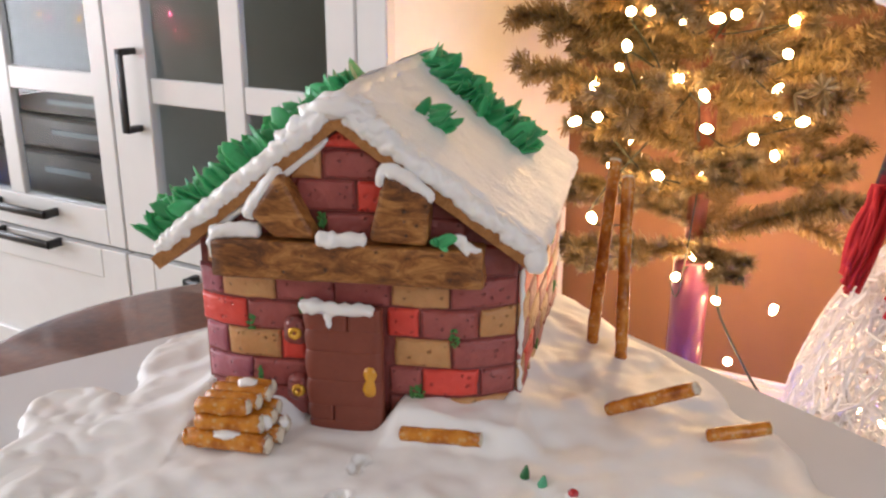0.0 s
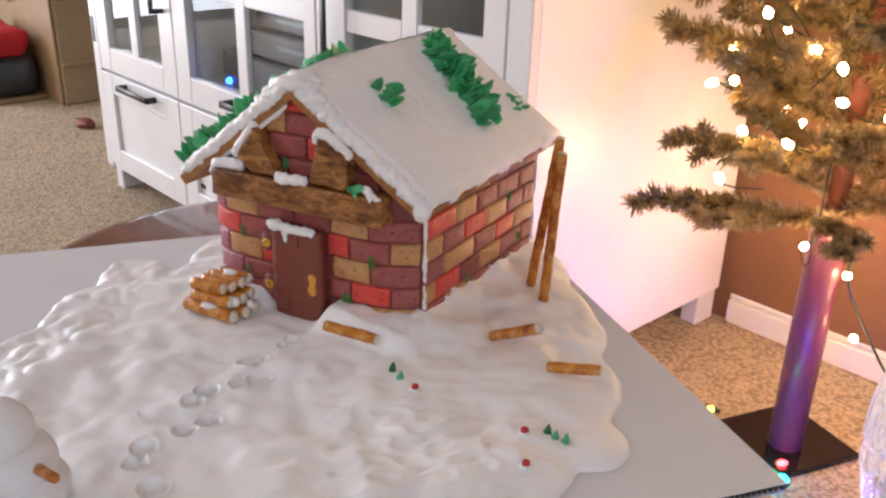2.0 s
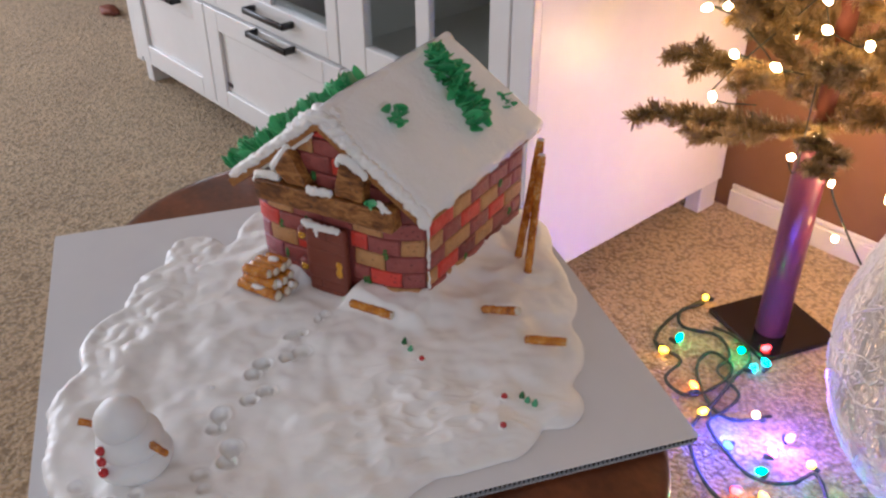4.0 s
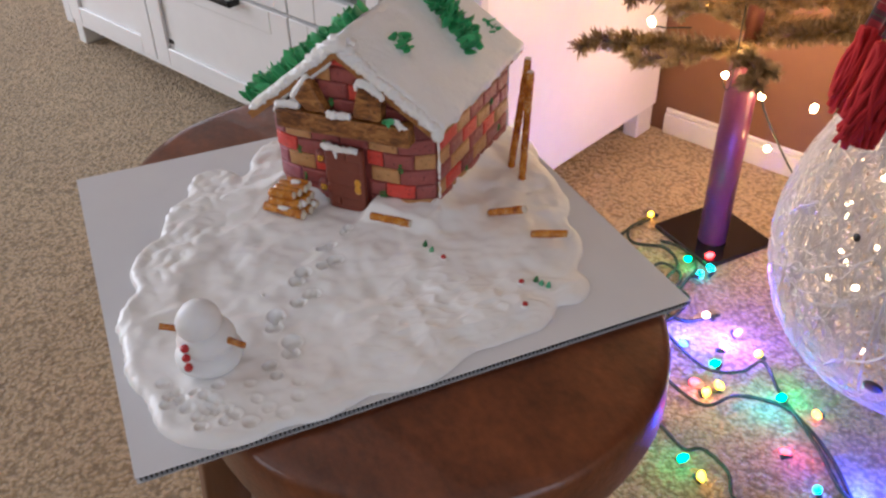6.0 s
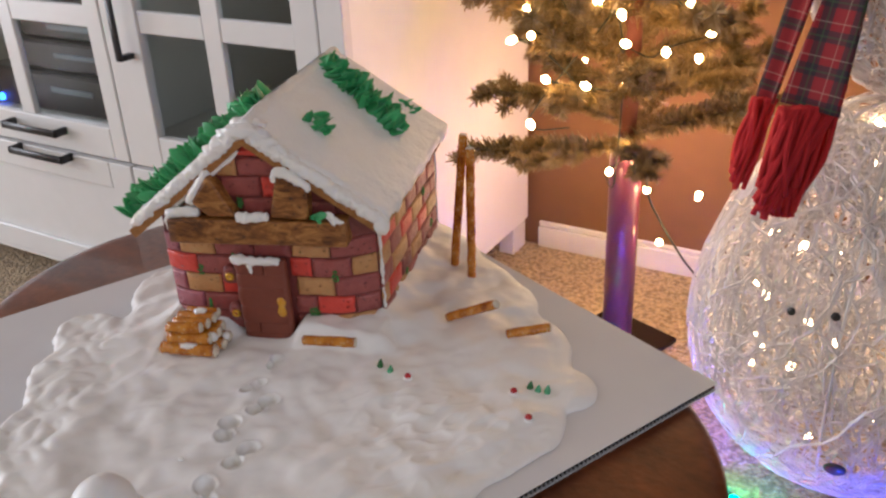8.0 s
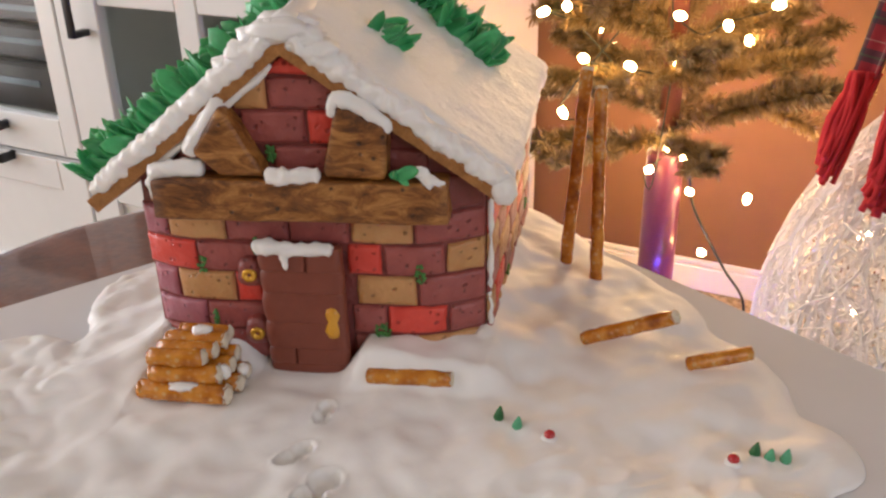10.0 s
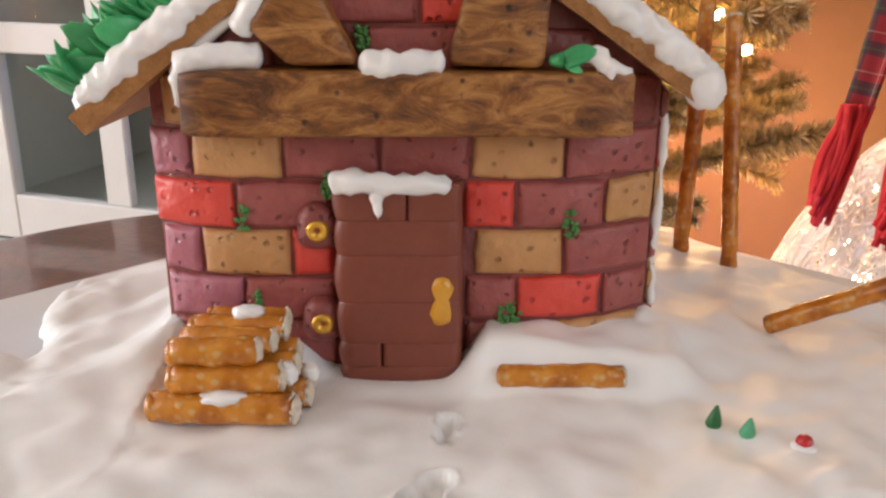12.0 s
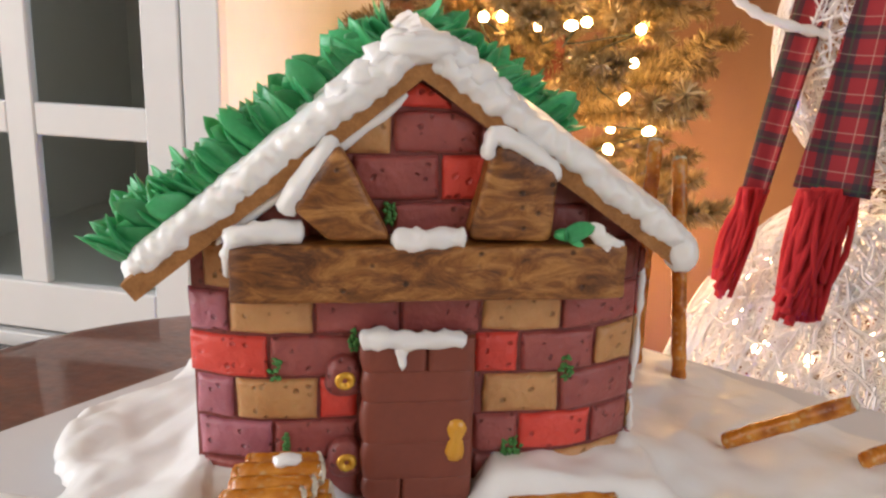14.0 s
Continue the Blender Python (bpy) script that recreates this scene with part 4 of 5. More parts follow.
def plank_mesh(w, h, left, right, seed):
    """A soft plank with a bulging outer end and faint joints; left and right round those ends."""
    bm = bmesh.new()
    xs = [w * (0.5 - 0.5 * math.cos(math.pi * k / 12)) for k in range(13)]
    zs = [0, 0.0003, 0.0008, h * 0.35, h * 0.65, h - 0.0008, h - 0.0003, h]
    grid = []
    for z in zs:
        q = 2 * z / h - 1
        row = []
        for x in xs:
            ends = [math.sqrt(1 - (1 - min(e / r, 1)) ** 2) for e, r in ((x, left), (w - x, right))]
            dip = 0.00030 * max(0.0, 1 - min(z, h - z) / 0.0008) ** 2
            y = -0.0036 * min(ends) + dip + 0.0003 * wobble((x, 2, z), 240, seed)
            swell = 0.0011 * (1 - q * q) * max(0.0, 1 - x / 0.006) if left > 0.002 else 0.0
            row.append(bm.verts.new((x - swell, y, z)))
        grid.append(row)
    for a, b in zip(grid, grid[1:]):
        for k in range(len(xs) - 1):
            bm.faces.new((a[k], a[k + 1], b[k + 1], b[k]))
    back = [bm.verts.new((v.co.x, 0.001, v.co.z)) for v in (grid[0][0], grid[0][-1], grid[-1][-1], grid[-1][0])]
    for k, edge in enumerate((grid[0], [row[-1] for row in grid], grid[-1][::-1], [row[0] for row in grid][::-1])):
        bm.faces.new([*edge, back[(k + 1) % 4], back[k]])
    return bm


for x0, x1, z0, z1 in ((-0.0290, -0.0082, 0.0490, 0.0600), (-0.0082, 0.0078, 0.0490, 0.0600), (-0.0288, 0.0080, 0.0384, 0.0490), (-0.0290, 0.0080, 0.0237, 0.0384),
                       (-0.0288, 0.0082, 0.0105, 0.0237), (-0.0284, -0.0160, 0.0026, 0.0105), (-0.0160, 0.0082, 0.0026, 0.0105), (-0.0280, 0.0080, -0.0020, 0.0026)):
    bm = plank_mesh(x1 - x0, z1 - z0 + 0.0002, 0.0040 if x0 < -0.02 else 0.0007, 0.0020 if x1 > 0 else 0.0007, x0 * 50 + z0 * 900)
    part("plank", bm, DOOR, door, m=place(x0 + 0.0100, -0.0030, z0 - 0.0300))

GOLD = surface("yellow_sugar_paste", (0.62, 0.27, 0.015), (0.72, 0.36, 0.03), 150, 0.28, 300, 0.2, 0.0005, coat=0.3)
BRASS = surface("gold_sugar_bead", (0.66, 0.33, 0.03), (0.78, 0.45, 0.06), 150, 0.25, metal=0.45)
for x, z, tone in ((-0.0348, 0.0455, "gold"), (-0.0343, 0.0160, "dark")):
    def shape(p):
        return Vector((p.x * (1.08 - 26 * p.z), p.y, p.z))
    hinge = part("hinge_plate", pillow(0.0112, 0.0062, 0.0150, 0.0048, 8, 0.0005, 200, z * 90, shape), DUSK, house, "dark mauve teardrop hinge plate", place(x, -0.0035, z))
    disc = part("ring", lathe([(0, -0.0004), (0.0007, -0.0002), (0.0012, 0.0008), (0.0020, 0.0012), (0.0029, 0.0009), (0.0034, -0.0002), (0.0034, -0.0012), (0, -0.0012)], 20), BRASS, hinge,
                "golden sugar ring", place(0.0002, -0.0030, -0.0004, 90, 0, 0))
bm = bmesh.new()
rope(bm, [(0, 0, 0.0068), (0, -0.0006, 0.0058), (0.0002, -0.001, 0.0036), (0, -0.0008, 0.0002), (-0.0003, -0.001, -0.0038), (0, -0.0006, -0.0060), (0, 0, -0.0070)],
     [0.0012, 0.0030, 0.0036, 0.0025, 0.0036, 0.0032, 0.0012], 14, 0.0003, 300, 2, ((0, 1, 0), 0.6))
part("door_handle", bm, GOLD, house, "orange-yellow figure-eight door handle", place(0.0020, -0.0084, 0.0245) @ Matrix.Diagonal((1.0, 1.0, 1.08, 1)))

IVY = surface("green_sugar_crumb", (0.05, 0.17, 0.035), (0.11, 0.32, 0.08), 600, 0.6, 900, 0.6, 0.0008)
def crumbs(w, h, seed):
    """A pinch of green crumbs pressed flat, taller than wide."""
    r = random.Random(seed)
    bm = bmesh.new()
    for _ in range(int(16 + 40000 * w * h * 12)):
        a, q = r.uniform(0, 6.28), math.sqrt(r.random())
        c = Matrix.Translation((w / 2 * q * math.cos(a), r.uniform(-0.0007, 0.0004), h / 2 * q * math.sin(a))) @ pose(0, 0, 0, r.uniform(0, 180), r.uniform(0, 180), 0)
        k = r.uniform(0.0005, 0.0009)
        bmesh.ops.create_icosphere(bm, subdivisions=1, radius=k, matrix=c @ Matrix.Diagonal((1.3, 0.8, 1.0, 1)))
    return bm


for k, (x, z, w, h) in enumerate(((-0.0315, 0.0575, 0.0034, 0.0078), (-0.0570, 0.0475, 0.0044, 0.0085), (0.0405, 0.0455, 0.0042, 0.0100), (0.0230, 0.0170, 0.0072, 0.0084),
                                  (-0.0540, 0.0205, 0.0026, 0.0090), (-0.0165, 0.0080, 0.0042, 0.0038), (-0.0205, 0.1000, 0.0036, 0.0076))):
    y = -0.0056 if k == 5 else -0.0018
    part("ivy_sprig", crumbs(w, h, k), IVY, house, "crumbly green sugar ivy", place(x, y, z))
for k, (y, z) in enumerate(((0.066, 0.0155), (0.068, 0.007), (0.122, 0.0585), (0.14, 0.022))):
    part("ivy_sprig", crumbs(0.005, 0.007, k + 20), IVY, house, "crumbly green sugar ivy", place(X1 + FLARE * y + 0.0018, y, z, 0, 0, 85))

# ---- piped leaves on the roof ----
LEAF = surface("green_buttercream", (0.034, 0.275, 0.088), (0.07, 0.43, 0.165), 90, 0.36, 500, 0.2, 0.0005, sss=0.15, vary=0.25)


def leaf_mesh(length, width, curl, seed):
    """A piped leaf: thick at its base, ridged, curling to a fine tip. Base at the origin, tip along x."""
    bm = bmesh.new()
    n, sides = 8, 10
    rings = []
    for i in range(n + 1):
        t = i / n
        w = width / 2 * (0.62 + 1.0 * t) * (1 - t) ** 0.62 * 1.45 + 0.0001
        th = width / 2 * 0.60 * (1 - 0.75 * t) * (1 - t) ** 0.3 + 0.0001
        c = Vector((length * t, 0.0008 * math.sin(3 * t + seed), curl * length * t * t))
        ring = []
        for k in range(sides):
            a = 2 * math.pi * k / sides
            z = math.sin(a) * th
            y = math.cos(a) * w
            if z > 0:
                z *= 0.35 + 0.75 * abs(y) / max(w, 1e-6)
            ring.append(bm.verts.new(c + Vector((0, y, z))))
        rings.append(ring)
    for a, b in zip(rings, rings[1:]):
        for k in range(sides):
            bm.faces.new((a[k], a[(k + 1) % sides], b[(k + 1) % sides], b[k]))
    bm.faces.new(rings[0][::-1])
    bm.faces.new(rings[-1])
    bmesh.ops.recalc_face_normals(bm, faces=bm.faces)
    for f in bm.faces:
        f.smooth = True
    me = bpy.data.meshes.new("leaf")
    bm.to_mesh(me)
    bm.free()
    me.materials.append(LEAF)
    return me


LEAVES = [leaf_mesh(0.0125 + 0.0015 * (k % 3), 0.0074 + 0.0009 * (k % 2), 0.18 + 0.12 * (k % 4), k) for k in range(6)]
rng = random.Random(5)


def leafy(side, count, where, label, lean, size=1.0, top=0.0145):
    """Leaves in a band; where(k) gives s and v, lean how far they stand up."""
    band = part("leaf_garland", blob((0, 0, 0), 0.003, (1, 1, 0.5), 0.2, 2, 1, 2), LEAF, house, label, Matrix.Translation(roof_point(side, *where(count // 2), top)))
    back = band.matrix_basis.inverted()
    slope = SLOPE_L if side < 0 else SLOPE_R
    n = Vector((side * slope, 0, 1)).normalized()
    down = Vector((side, 0, -slope)).normalized()
    for k in range(count):
        s, v = where(k)
        a = rng.uniform(-1.3, 0.9) + lean[1]
        flat = (down * math.cos(a) + Vector((0, 1, 0)) * math.sin(a)).normalized()
        e = rng.uniform(0.25, 0.95) + lean[0]
        d = (flat * math.cos(e) + n * math.sin(e)).normalized()
        y = n.cross(d)
        y = y.normalized() if y.length > 0.05 else Vector((0, 1, 0))
        m = Matrix((d, y, d.cross(y))).transposed().to_4x4()
        m.translation = roof_point(side, s, v, top - 0.0025)
        shared("leaf", rng.choice(LEAVES), band, back @ m @ Matrix.Rotation(rng.uniform(-1.25, 1.25), 4, "X") @ Matrix.Scale(size * rng.uniform(0.8, 1.15), 4))


leafy(-1, 250, lambda k: (0.05 + 0.93 * (k / 250), 0.010 + 0.046 * (1 - k / 250) ** 1.7 + rng.uniform(-0.006, 0.014)), "long garland of piped green icing leaves", (0.36, 0.1), 1.16, 0.0120)
leafy(1, 130, lambda k: (0.01 + 0.65 * (k / 130) ** 0.9, 0.146 - 0.030 * (k / 130) + rng.uniform(-0.016, 0.016) * (1 - 0.45 * k / 130)), "garland of piped green icing leaves", (0.12, 0.0), 1.12, 0.0140)
leafy(1, 11, lambda k: (0.29 + rng.uniform(-0.05, 0.06), 0.050 + rng.uniform(-0.012, 0.012)), "small tuft of piped green icing leaves", (0.1, 0.0), 0.92)
leafy(1, 7, lambda k: (0.63 + rng.uniform(-0.03, 0.07), 0.163 + rng.uniform(-0.008, 0.008)), "small tuft of piped green icing leaves", (0.0, 0.0), 0.62)
pair = part("leaf_garland", blob((0, 0, 0), 0.0035, (1.2, 0.8, 0.6), 0.2, 2, 7, 2), LEAF, house, "two green icing leaves on the beam", place(0.0345, -0.011, 0.0950))
for k, (a, l) in enumerate(((15, 1.0), (170, 0.45), (-35, 0.5))):
    shared("leaf", LEAVES[k], pair, pose(0, -0.002, 0, 60, 0, 0) @ pose(0, 0, 0, 0, -a * 0.3, a) @ Matrix.Scale(0.72 * l, 4))

# ---- pretzel sticks ----
def pretzel_material():
    m, t, p = nodes_of("baked_pretzel_crust")
    v = coords(t)
    a = noise_at(t, v, 120, 3)
    vor = add(t, "ShaderNodeTexVoronoi", Scale=330.0)
    t.links.new(v, vor.inputs["Vector"])
    blister = ramp(t, vor.outputs["Distance"], ((0.2, (1, 1, 1)), (0.45, (0, 0, 0))))
    col = ramp(t, a, ((0.3, (0.26, 0.066, 0.005)), (0.5, (0.50, 0.165, 0.014)), (0.72, (0.66, 0.27, 0.035))))
    col = mixed(t, col, (0.62, 0.36, 0.12), mixed(t, blister, ramp(t, a, ((0.40, (0, 0, 0)), (0.6, (0.9, 0.9, 0.9)))), 1.0, "MULTIPLY"))
    t.links.new(col, p.inputs["Base Color"])
    p.inputs["Roughness"].default_value = 0.2
    n = bump(t, p, blister, 0.35, 0.0008)
    bump(t, p, a, 0.4, 0.001, n)
    return m


PRETZEL = pretzel_material()
CRUMB = surface("pale_pretzel_crumb", (0.64, 0.53, 0.38), (0.80, 0.73, 0.61), 400, 0.8, 700, 0.8, 0.001)


def pretzel(name, a, b, r, label, category, group, seed):
    """A baked stick from a to b, with pale broken ends."""
    a, b = Vector(a), Vector(b)
    d = (b - a)
    turn = d.to_track_quat("X", "Z").to_matrix().to_4x4()
    ob = thing(name, Matrix.Translation(a) @ turn, label, category, group)
    n = max(6, int(d.length / 0.0035))
    pts = [(d.length * k / n, 0.0005 * wobble((k * 0.5, seed, 0), 1), 0.0005 * wobble((k * 0.5, seed, 5), 1)) for k in range(n + 1)]
    rad = [r * (1 + 0.12 * wobble((k * 0.8, seed, 9), 1)) * (0.93 if k in (0, n) else 1) for k in range(n + 1)]
    part("crust", rope(bmesh.new(), pts, rad, 14, 0.0004, 260, seed), PRETZEL, ob)
    for x, s in ((0, -1), (d.length, 1)):
        if s > 0:
            part("broken_end", blob((x, 0, 0), r * 0.90, (0.42, 1, 1), 0.5, 3.6, seed + x * 90, 3), CRUMB, ob, "pale broken end")
        else:
            part("baked_end", blob((x, 0, 0), r * 0.93, (0.5, 1, 1), 0.15, 3.0, seed, 3), PRETZEL, ob, "rounded baked end")
    return ob


Z0 = 0.6285
PILE = (((-0.1155, 0.3535, 0.0040), (-0.0775, 0.3455, 0.0042), 0.0046), ((-0.1080, 0.3620, 0.0040), (-0.0735, 0.3545, 0.0042), 0.0043), ((-0.1040, 0.3710, 0.0040), (-0.0720, 0.3640, 0.0042), 0.0042),
        ((-0.1095, 0.3530, 0.0122), (-0.0805, 0.3490, 0.0124), 0.0043), ((-0.1050, 0.3620, 0.0122), (-0.0765, 0.3570, 0.0120), 0.0040), ((-0.1010, 0.3700, 0.0122), (-0.0760, 0.3660, 0.0120), 0.0040),
        ((-0.1090, 0.3525, 0.0202), (-0.0865, 0.3510, 0.0200), 0.0041), ((-0.1060, 0.3590, 0.0208), (-0.0825, 0.3552, 0.0206), 0.0038), ((-0.1045, 0.3660, 0.0212), (-0.0790, 0.3612, 0.0216), 0.0038), ((-0.1000, 0.3730, 0.0210), (-0.0785, 0.3690, 0.0208), 0.0036))
for k, (a, b, r) in enumerate(PILE):
    pretzel("pretzel_log", (a[0], a[1], Z0 + a[2]), (b[0], b[1], Z0 + b[2]), r, "golden-brown pretzel log stacked beside the house wall", "pretzel log", "stacked pretzel logs", k * 3.1)
for k, (p, r, sq) in enumerate((((-0.096, 0.3480, Z0 + 0.0080), 0.0048, (1.3, 0.7, 0.45)), ((-0.089, 0.3640, Z0 + 0.0258), 0.0042, (1.1, 0.7, 0.5)), ((-0.0785, 0.3505, Z0 + 0.0125), 0.0034, (0.7, 0.7, 1.0)), ((-0.0725, 0.3585, Z0 + 0.0085), 0.0032, (0.8, 0.8, 0.9)))):
    ob = solid("icing_dab", blob(p, r, sq, 0.3, 2.5, k), ICING)
    tagged(ob, "small white icing dab among the pretzel logs", "icing", "icing dabs")
pretzel("pretzel_log", (-0.0175, 0.3545, 0.6335), (0.0180, 0.3505, 0.6325), 0.0036, "short golden-brown pretzel log lying in the icing snow", "pretzel log", "loose pretzel logs", 41)
pretzel("pretzel_log", (0.0830, 0.3835, 0.6305), (0.1161, 0.3568, 0.6555), 0.0034, "pretzel log tilted with one end raised in the icing snow", "pretzel log", "loose pretzel logs", 45)
pretzel("pretzel_log", (0.1240, 0.3550, 0.6325), (0.1530, 0.3600, 0.6335), 0.0034, "short pretzel log lying near the edge of the icing snow", "pretzel log", "loose pretzel logs", 49)
pretzel("pretzel_ski", (0.0880, 0.4680, 0.6270), (0.0985, 0.4850, 0.7330), 0.0034, "long thin pretzel stick standing upright behind the house", "pretzel stick", "pretzel skis", 53)
pretzel("pretzel_ski", (0.1015, 0.4490, 0.6250), (0.1030, 0.4700, 0.7270), 0.0034, "long thin pretzel stick standing upright behind the house", "pretzel stick", "pretzel skis", 57)

crumb_at = (-0.0737, 0.2382)
crumb = solid("icing_crumb", blob((0, 0, 0.0006), 0.0016, (1.1, 0.8, 0.8), 0.4, 3, 2, 2), ICING, None, "", Matrix.Translation((*crumb_at, snow_z(*crumb_at))))
tagged(crumb, "tiny white icing crumb lying on the snow", "icing")

# ---- sugar plants and berries in the snow ----
PINE = surface("dark_green_sugar", (0.012, 0.10, 0.025), (0.022, 0.15, 0.04), 120, 0.4, 500, 0.2, 0.0004)
MINT = surface("mint_green_sugar", (0.07, 0.32, 0.16), (0.10, 0.40, 0.21), 120, 0.4, 500, 0.2, 0.0004)
BERRY = surface("red_sugar_bead", (0.42, 0.015, 0.02), (0.52, 0.025, 0.03), 200, 0.18, coat=0.4)
for k, (x, y, h, mat) in enumerate(((0.0365, 0.3285, 0.0062, PINE), (0.0435, 0.3225, 0.0052, MINT), (0.1345, 0.3015, 0.0060, PINE), (0.1392, 0.2985, 0.0048, MINT), (0.1450, 0.2970, 0.0062, MINT))):
    z = snow_z(x, y) - 0.0008
    bm = rope(bmesh.new(), [(0, 0, 0), (0, 0, h * 0.25), (0.0003, 0, h * 0.6), (0.0006, 0, h), (0.0008, 0, h * 1.12)], [0.0018, 0.0023, 0.0017, 0.0007, 0.0002], 10, 0.0002, 400, k)
    ob = solid("sugar_sprout", bm, mat, None, "", Matrix.Translation((x, y, z)))
    tagged(ob, ("dark green" if mat is PINE else "mint green") + " pointed sugar sprout in the icing snow", "sugar plant", "sugar sprouts")
for x, y in ((0.0555, 0.3145), (0.1235, 0.2950), (0.1305, 0.2670)):
    b = thing("sugar_berry", Matrix.Translation((x, y, snow_z(x, y))), "red sugar berry on a small white icing dot", "berry", "sugar berries")
    part("bead", blob((0, 0, 0.0016), 0.0023, (1, 1, 0.85), 0.08, 3, x * 90), BERRY, b)
    part("icing_dot", blob((0, 0, 0.0), 0.0034, (1, 1, 0.45), 0.12, 3, x * 50), ICING, b, "white icing dot")

# ---- little sugar snowman ----
SUGAR = surface("white_sugar_paste", (0.80, 0.80, 0.80), (0.84, 0.84, 0.84), 50, 0.45, 260, 0.12, 0.0005, sss=0.3)
sx, sy = -0.082, 0.160
sz = snow_z(sx, sy) - 0.001
sm = thing("sugar_snowman", Matrix.Translation((sx, sy, sz)), "white sugar-paste snowman with pretzel arms and red buttons", "snowman")
part("base_ball", blob((0, 0, 0.0115), 0.0240, (1, 1, 0.58), 0.02, 2, 1, 4), SUGAR, sm)
part("middle_ball", blob((0.001, -0.001, 0.0270), 0.0205, (1, 1, 0.68), 0.02, 2, 2, 4), SUGAR, sm)
bm = blob((0, 0, 0), 0.0160, (1.0, 1.0, 1.0), 0.03, 2, 3, 4)
for v in bm.verts:
    up = v.co.z / 0.016
    v.co = Vector((v.co.x * (1 - 0.14 * up) + 0.0012 * up - 0.001, v.co.y * (1 - 0.14 * up) - 0.003, v.co.z * 0.96 + 0.0445))
part("head", bm, SUGAR, sm)
for a, b in (((-0.017, 0.0, 0.0305), (-0.031, -0.006, 0.0355)), ((0.019, -0.004, 0.0300), (0.034, -0.010, 0.0330))):
    part("arm", rope(bmesh.new(), smooth_path((a, b), 6), 0.0024, 10, 0.0005, 300, a[0] * 100), PRETZEL, sm, "broken pretzel arm")
for x, y, z in ((-0.0055, -0.0200, 0.0315), (-0.0045, -0.0222, 0.0250), (-0.0030, -0.0246, 0.0185)):
    part("button", blob((x, y, z), 0.0031, (1, 1, 1), 0.05, 3, z * 90), BERRY, sm, "red bead button")


# ---- lit artificial tree ----
# olive needles lifted to gold: the bulbs' glow is mixed into this colour
NEEDLE = surface("bulb_lit_olive_needles", (0.17, 0.118, 0.050), (0.43, 0.305, 0.130), 160, 0.30, vary=0.25)
FOIL = surface("purple_wrapped_pole", (0.115, 0.024, 0.055), (0.18, 0.046, 0.088), 40, 0.3, 30, 0.3, 0.003, stretch=(1, 1, 0.3), coat=0.05)
BARK = surface("red_brown_pole", (0.16, 0.045, 0.025), (0.23, 0.07, 0.04), 40, 0.6)
GLOSSBLACK = surface("gloss_black_metal", (0.006, 0.006, 0.008), (0.012, 0.012, 0.014), 20, 0.12)
TREE = (0.391, 1.290)
tree = thing("artificial_tree", Matrix.Translation((TREE[0], TREE[1], 0)), "slim artificial Christmas tree on a purple pole with sparse olive branches", "Christmas tree")
part("base_plate", boxed(-0.084, 0.084, -0.084, 0.084, 0.0005, 0.012, 0.002), GLOSSBLACK, tree, "square glossy black base plate", pose(0.003, 0.022, 0, 0, 0, -50))
part("pole", lathe([(0, 0.012), (0.028, 0.012), (0.028, 0.40), (0.024, 0.404), (0, 0.404)], 28), FOIL, tree, "purple wrapped pole")
part("stem", lathe([(0, 0.404), (0.015, 0.404), (0.014, 1.5), (0, 1.52)], 20), BARK, tree, "red-brown stem")


def branch_mesh(length, seed):
    """A wired branch with side twigs, thick with flat needles."""
    r = random.Random(seed)
    verts, faces = [], []

    def needles(a, b, density, long):
        d = (b - a)
        u = d.orthogonal().normalized()
        w = d.normalized().cross(u)
        for _ in range(int(d.length * density)):
            p = a + d * r.random()
            t = r.uniform(0, 2 * math.pi)
            o = u * math.cos(t) + w * math.sin(t)
            q = (o + d.normalized() * r.uniform(0.2, 0.9)).normalized()
            s = q.cross(Vector((r.uniform(-1, 1), r.uniform(-1, 1), r.uniform(-1, 1)))).normalized() * 0.0014
            tip = p + q * long * r.uniform(0.7, 1.2)
            i = len(verts)
            verts.extend((p - s, p + s, tip + s * 0.5, tip - s * 0.5))
            faces.append((i, i + 1, i + 2, i + 3))

    def bar(a, b, rad):
        d = (b - a).normalized()
        u = d.orthogonal().normalized()
        w = d.cross(u)
        i = len(verts)
        for p, k in ((a, 1.0), (b, 0.5)):
            for t in range(4):
                verts.append(p + (u * math.cos(t * math.pi / 2) + w * math.sin(t * math.pi / 2)) * rad * k)
        for t in range(4):
            faces.append((i + t, i + (t + 1) % 4, i + 4 + (t + 1) % 4, i + 4 + t))

    a = Vector((0, 0, 0))
    bend = r.uniform(-0.12, 0.18)
    for k in range(4):
        b = Vector((length * (k + 1) / 4, r.uniform(-0.008, 0.008), bend * length * ((k + 1) / 4) ** 2))
        bar(a, b, 0.0016)
        needles(a, b, 4600 if k else 2400, 0.021)
        if k:
            for side in (-1, 1):
                if r.random() < 0.8:
                    n = (length - b.x * 0.75) * r.uniform(0.35, 0.6)
                    c = b + Vector((n * 0.75, side * n * 0.6, r.uniform(-0.3, 0.35) * n))
                    bar(b, c, 0.0012)
                    needles(b, c, 4600, 0.019)
        a = b
    me = bpy.data.meshes.new("branch")
    me.from_pydata([tuple(v) for v in verts], [], faces)
    me.materials.append(NEEDLE)
    return me


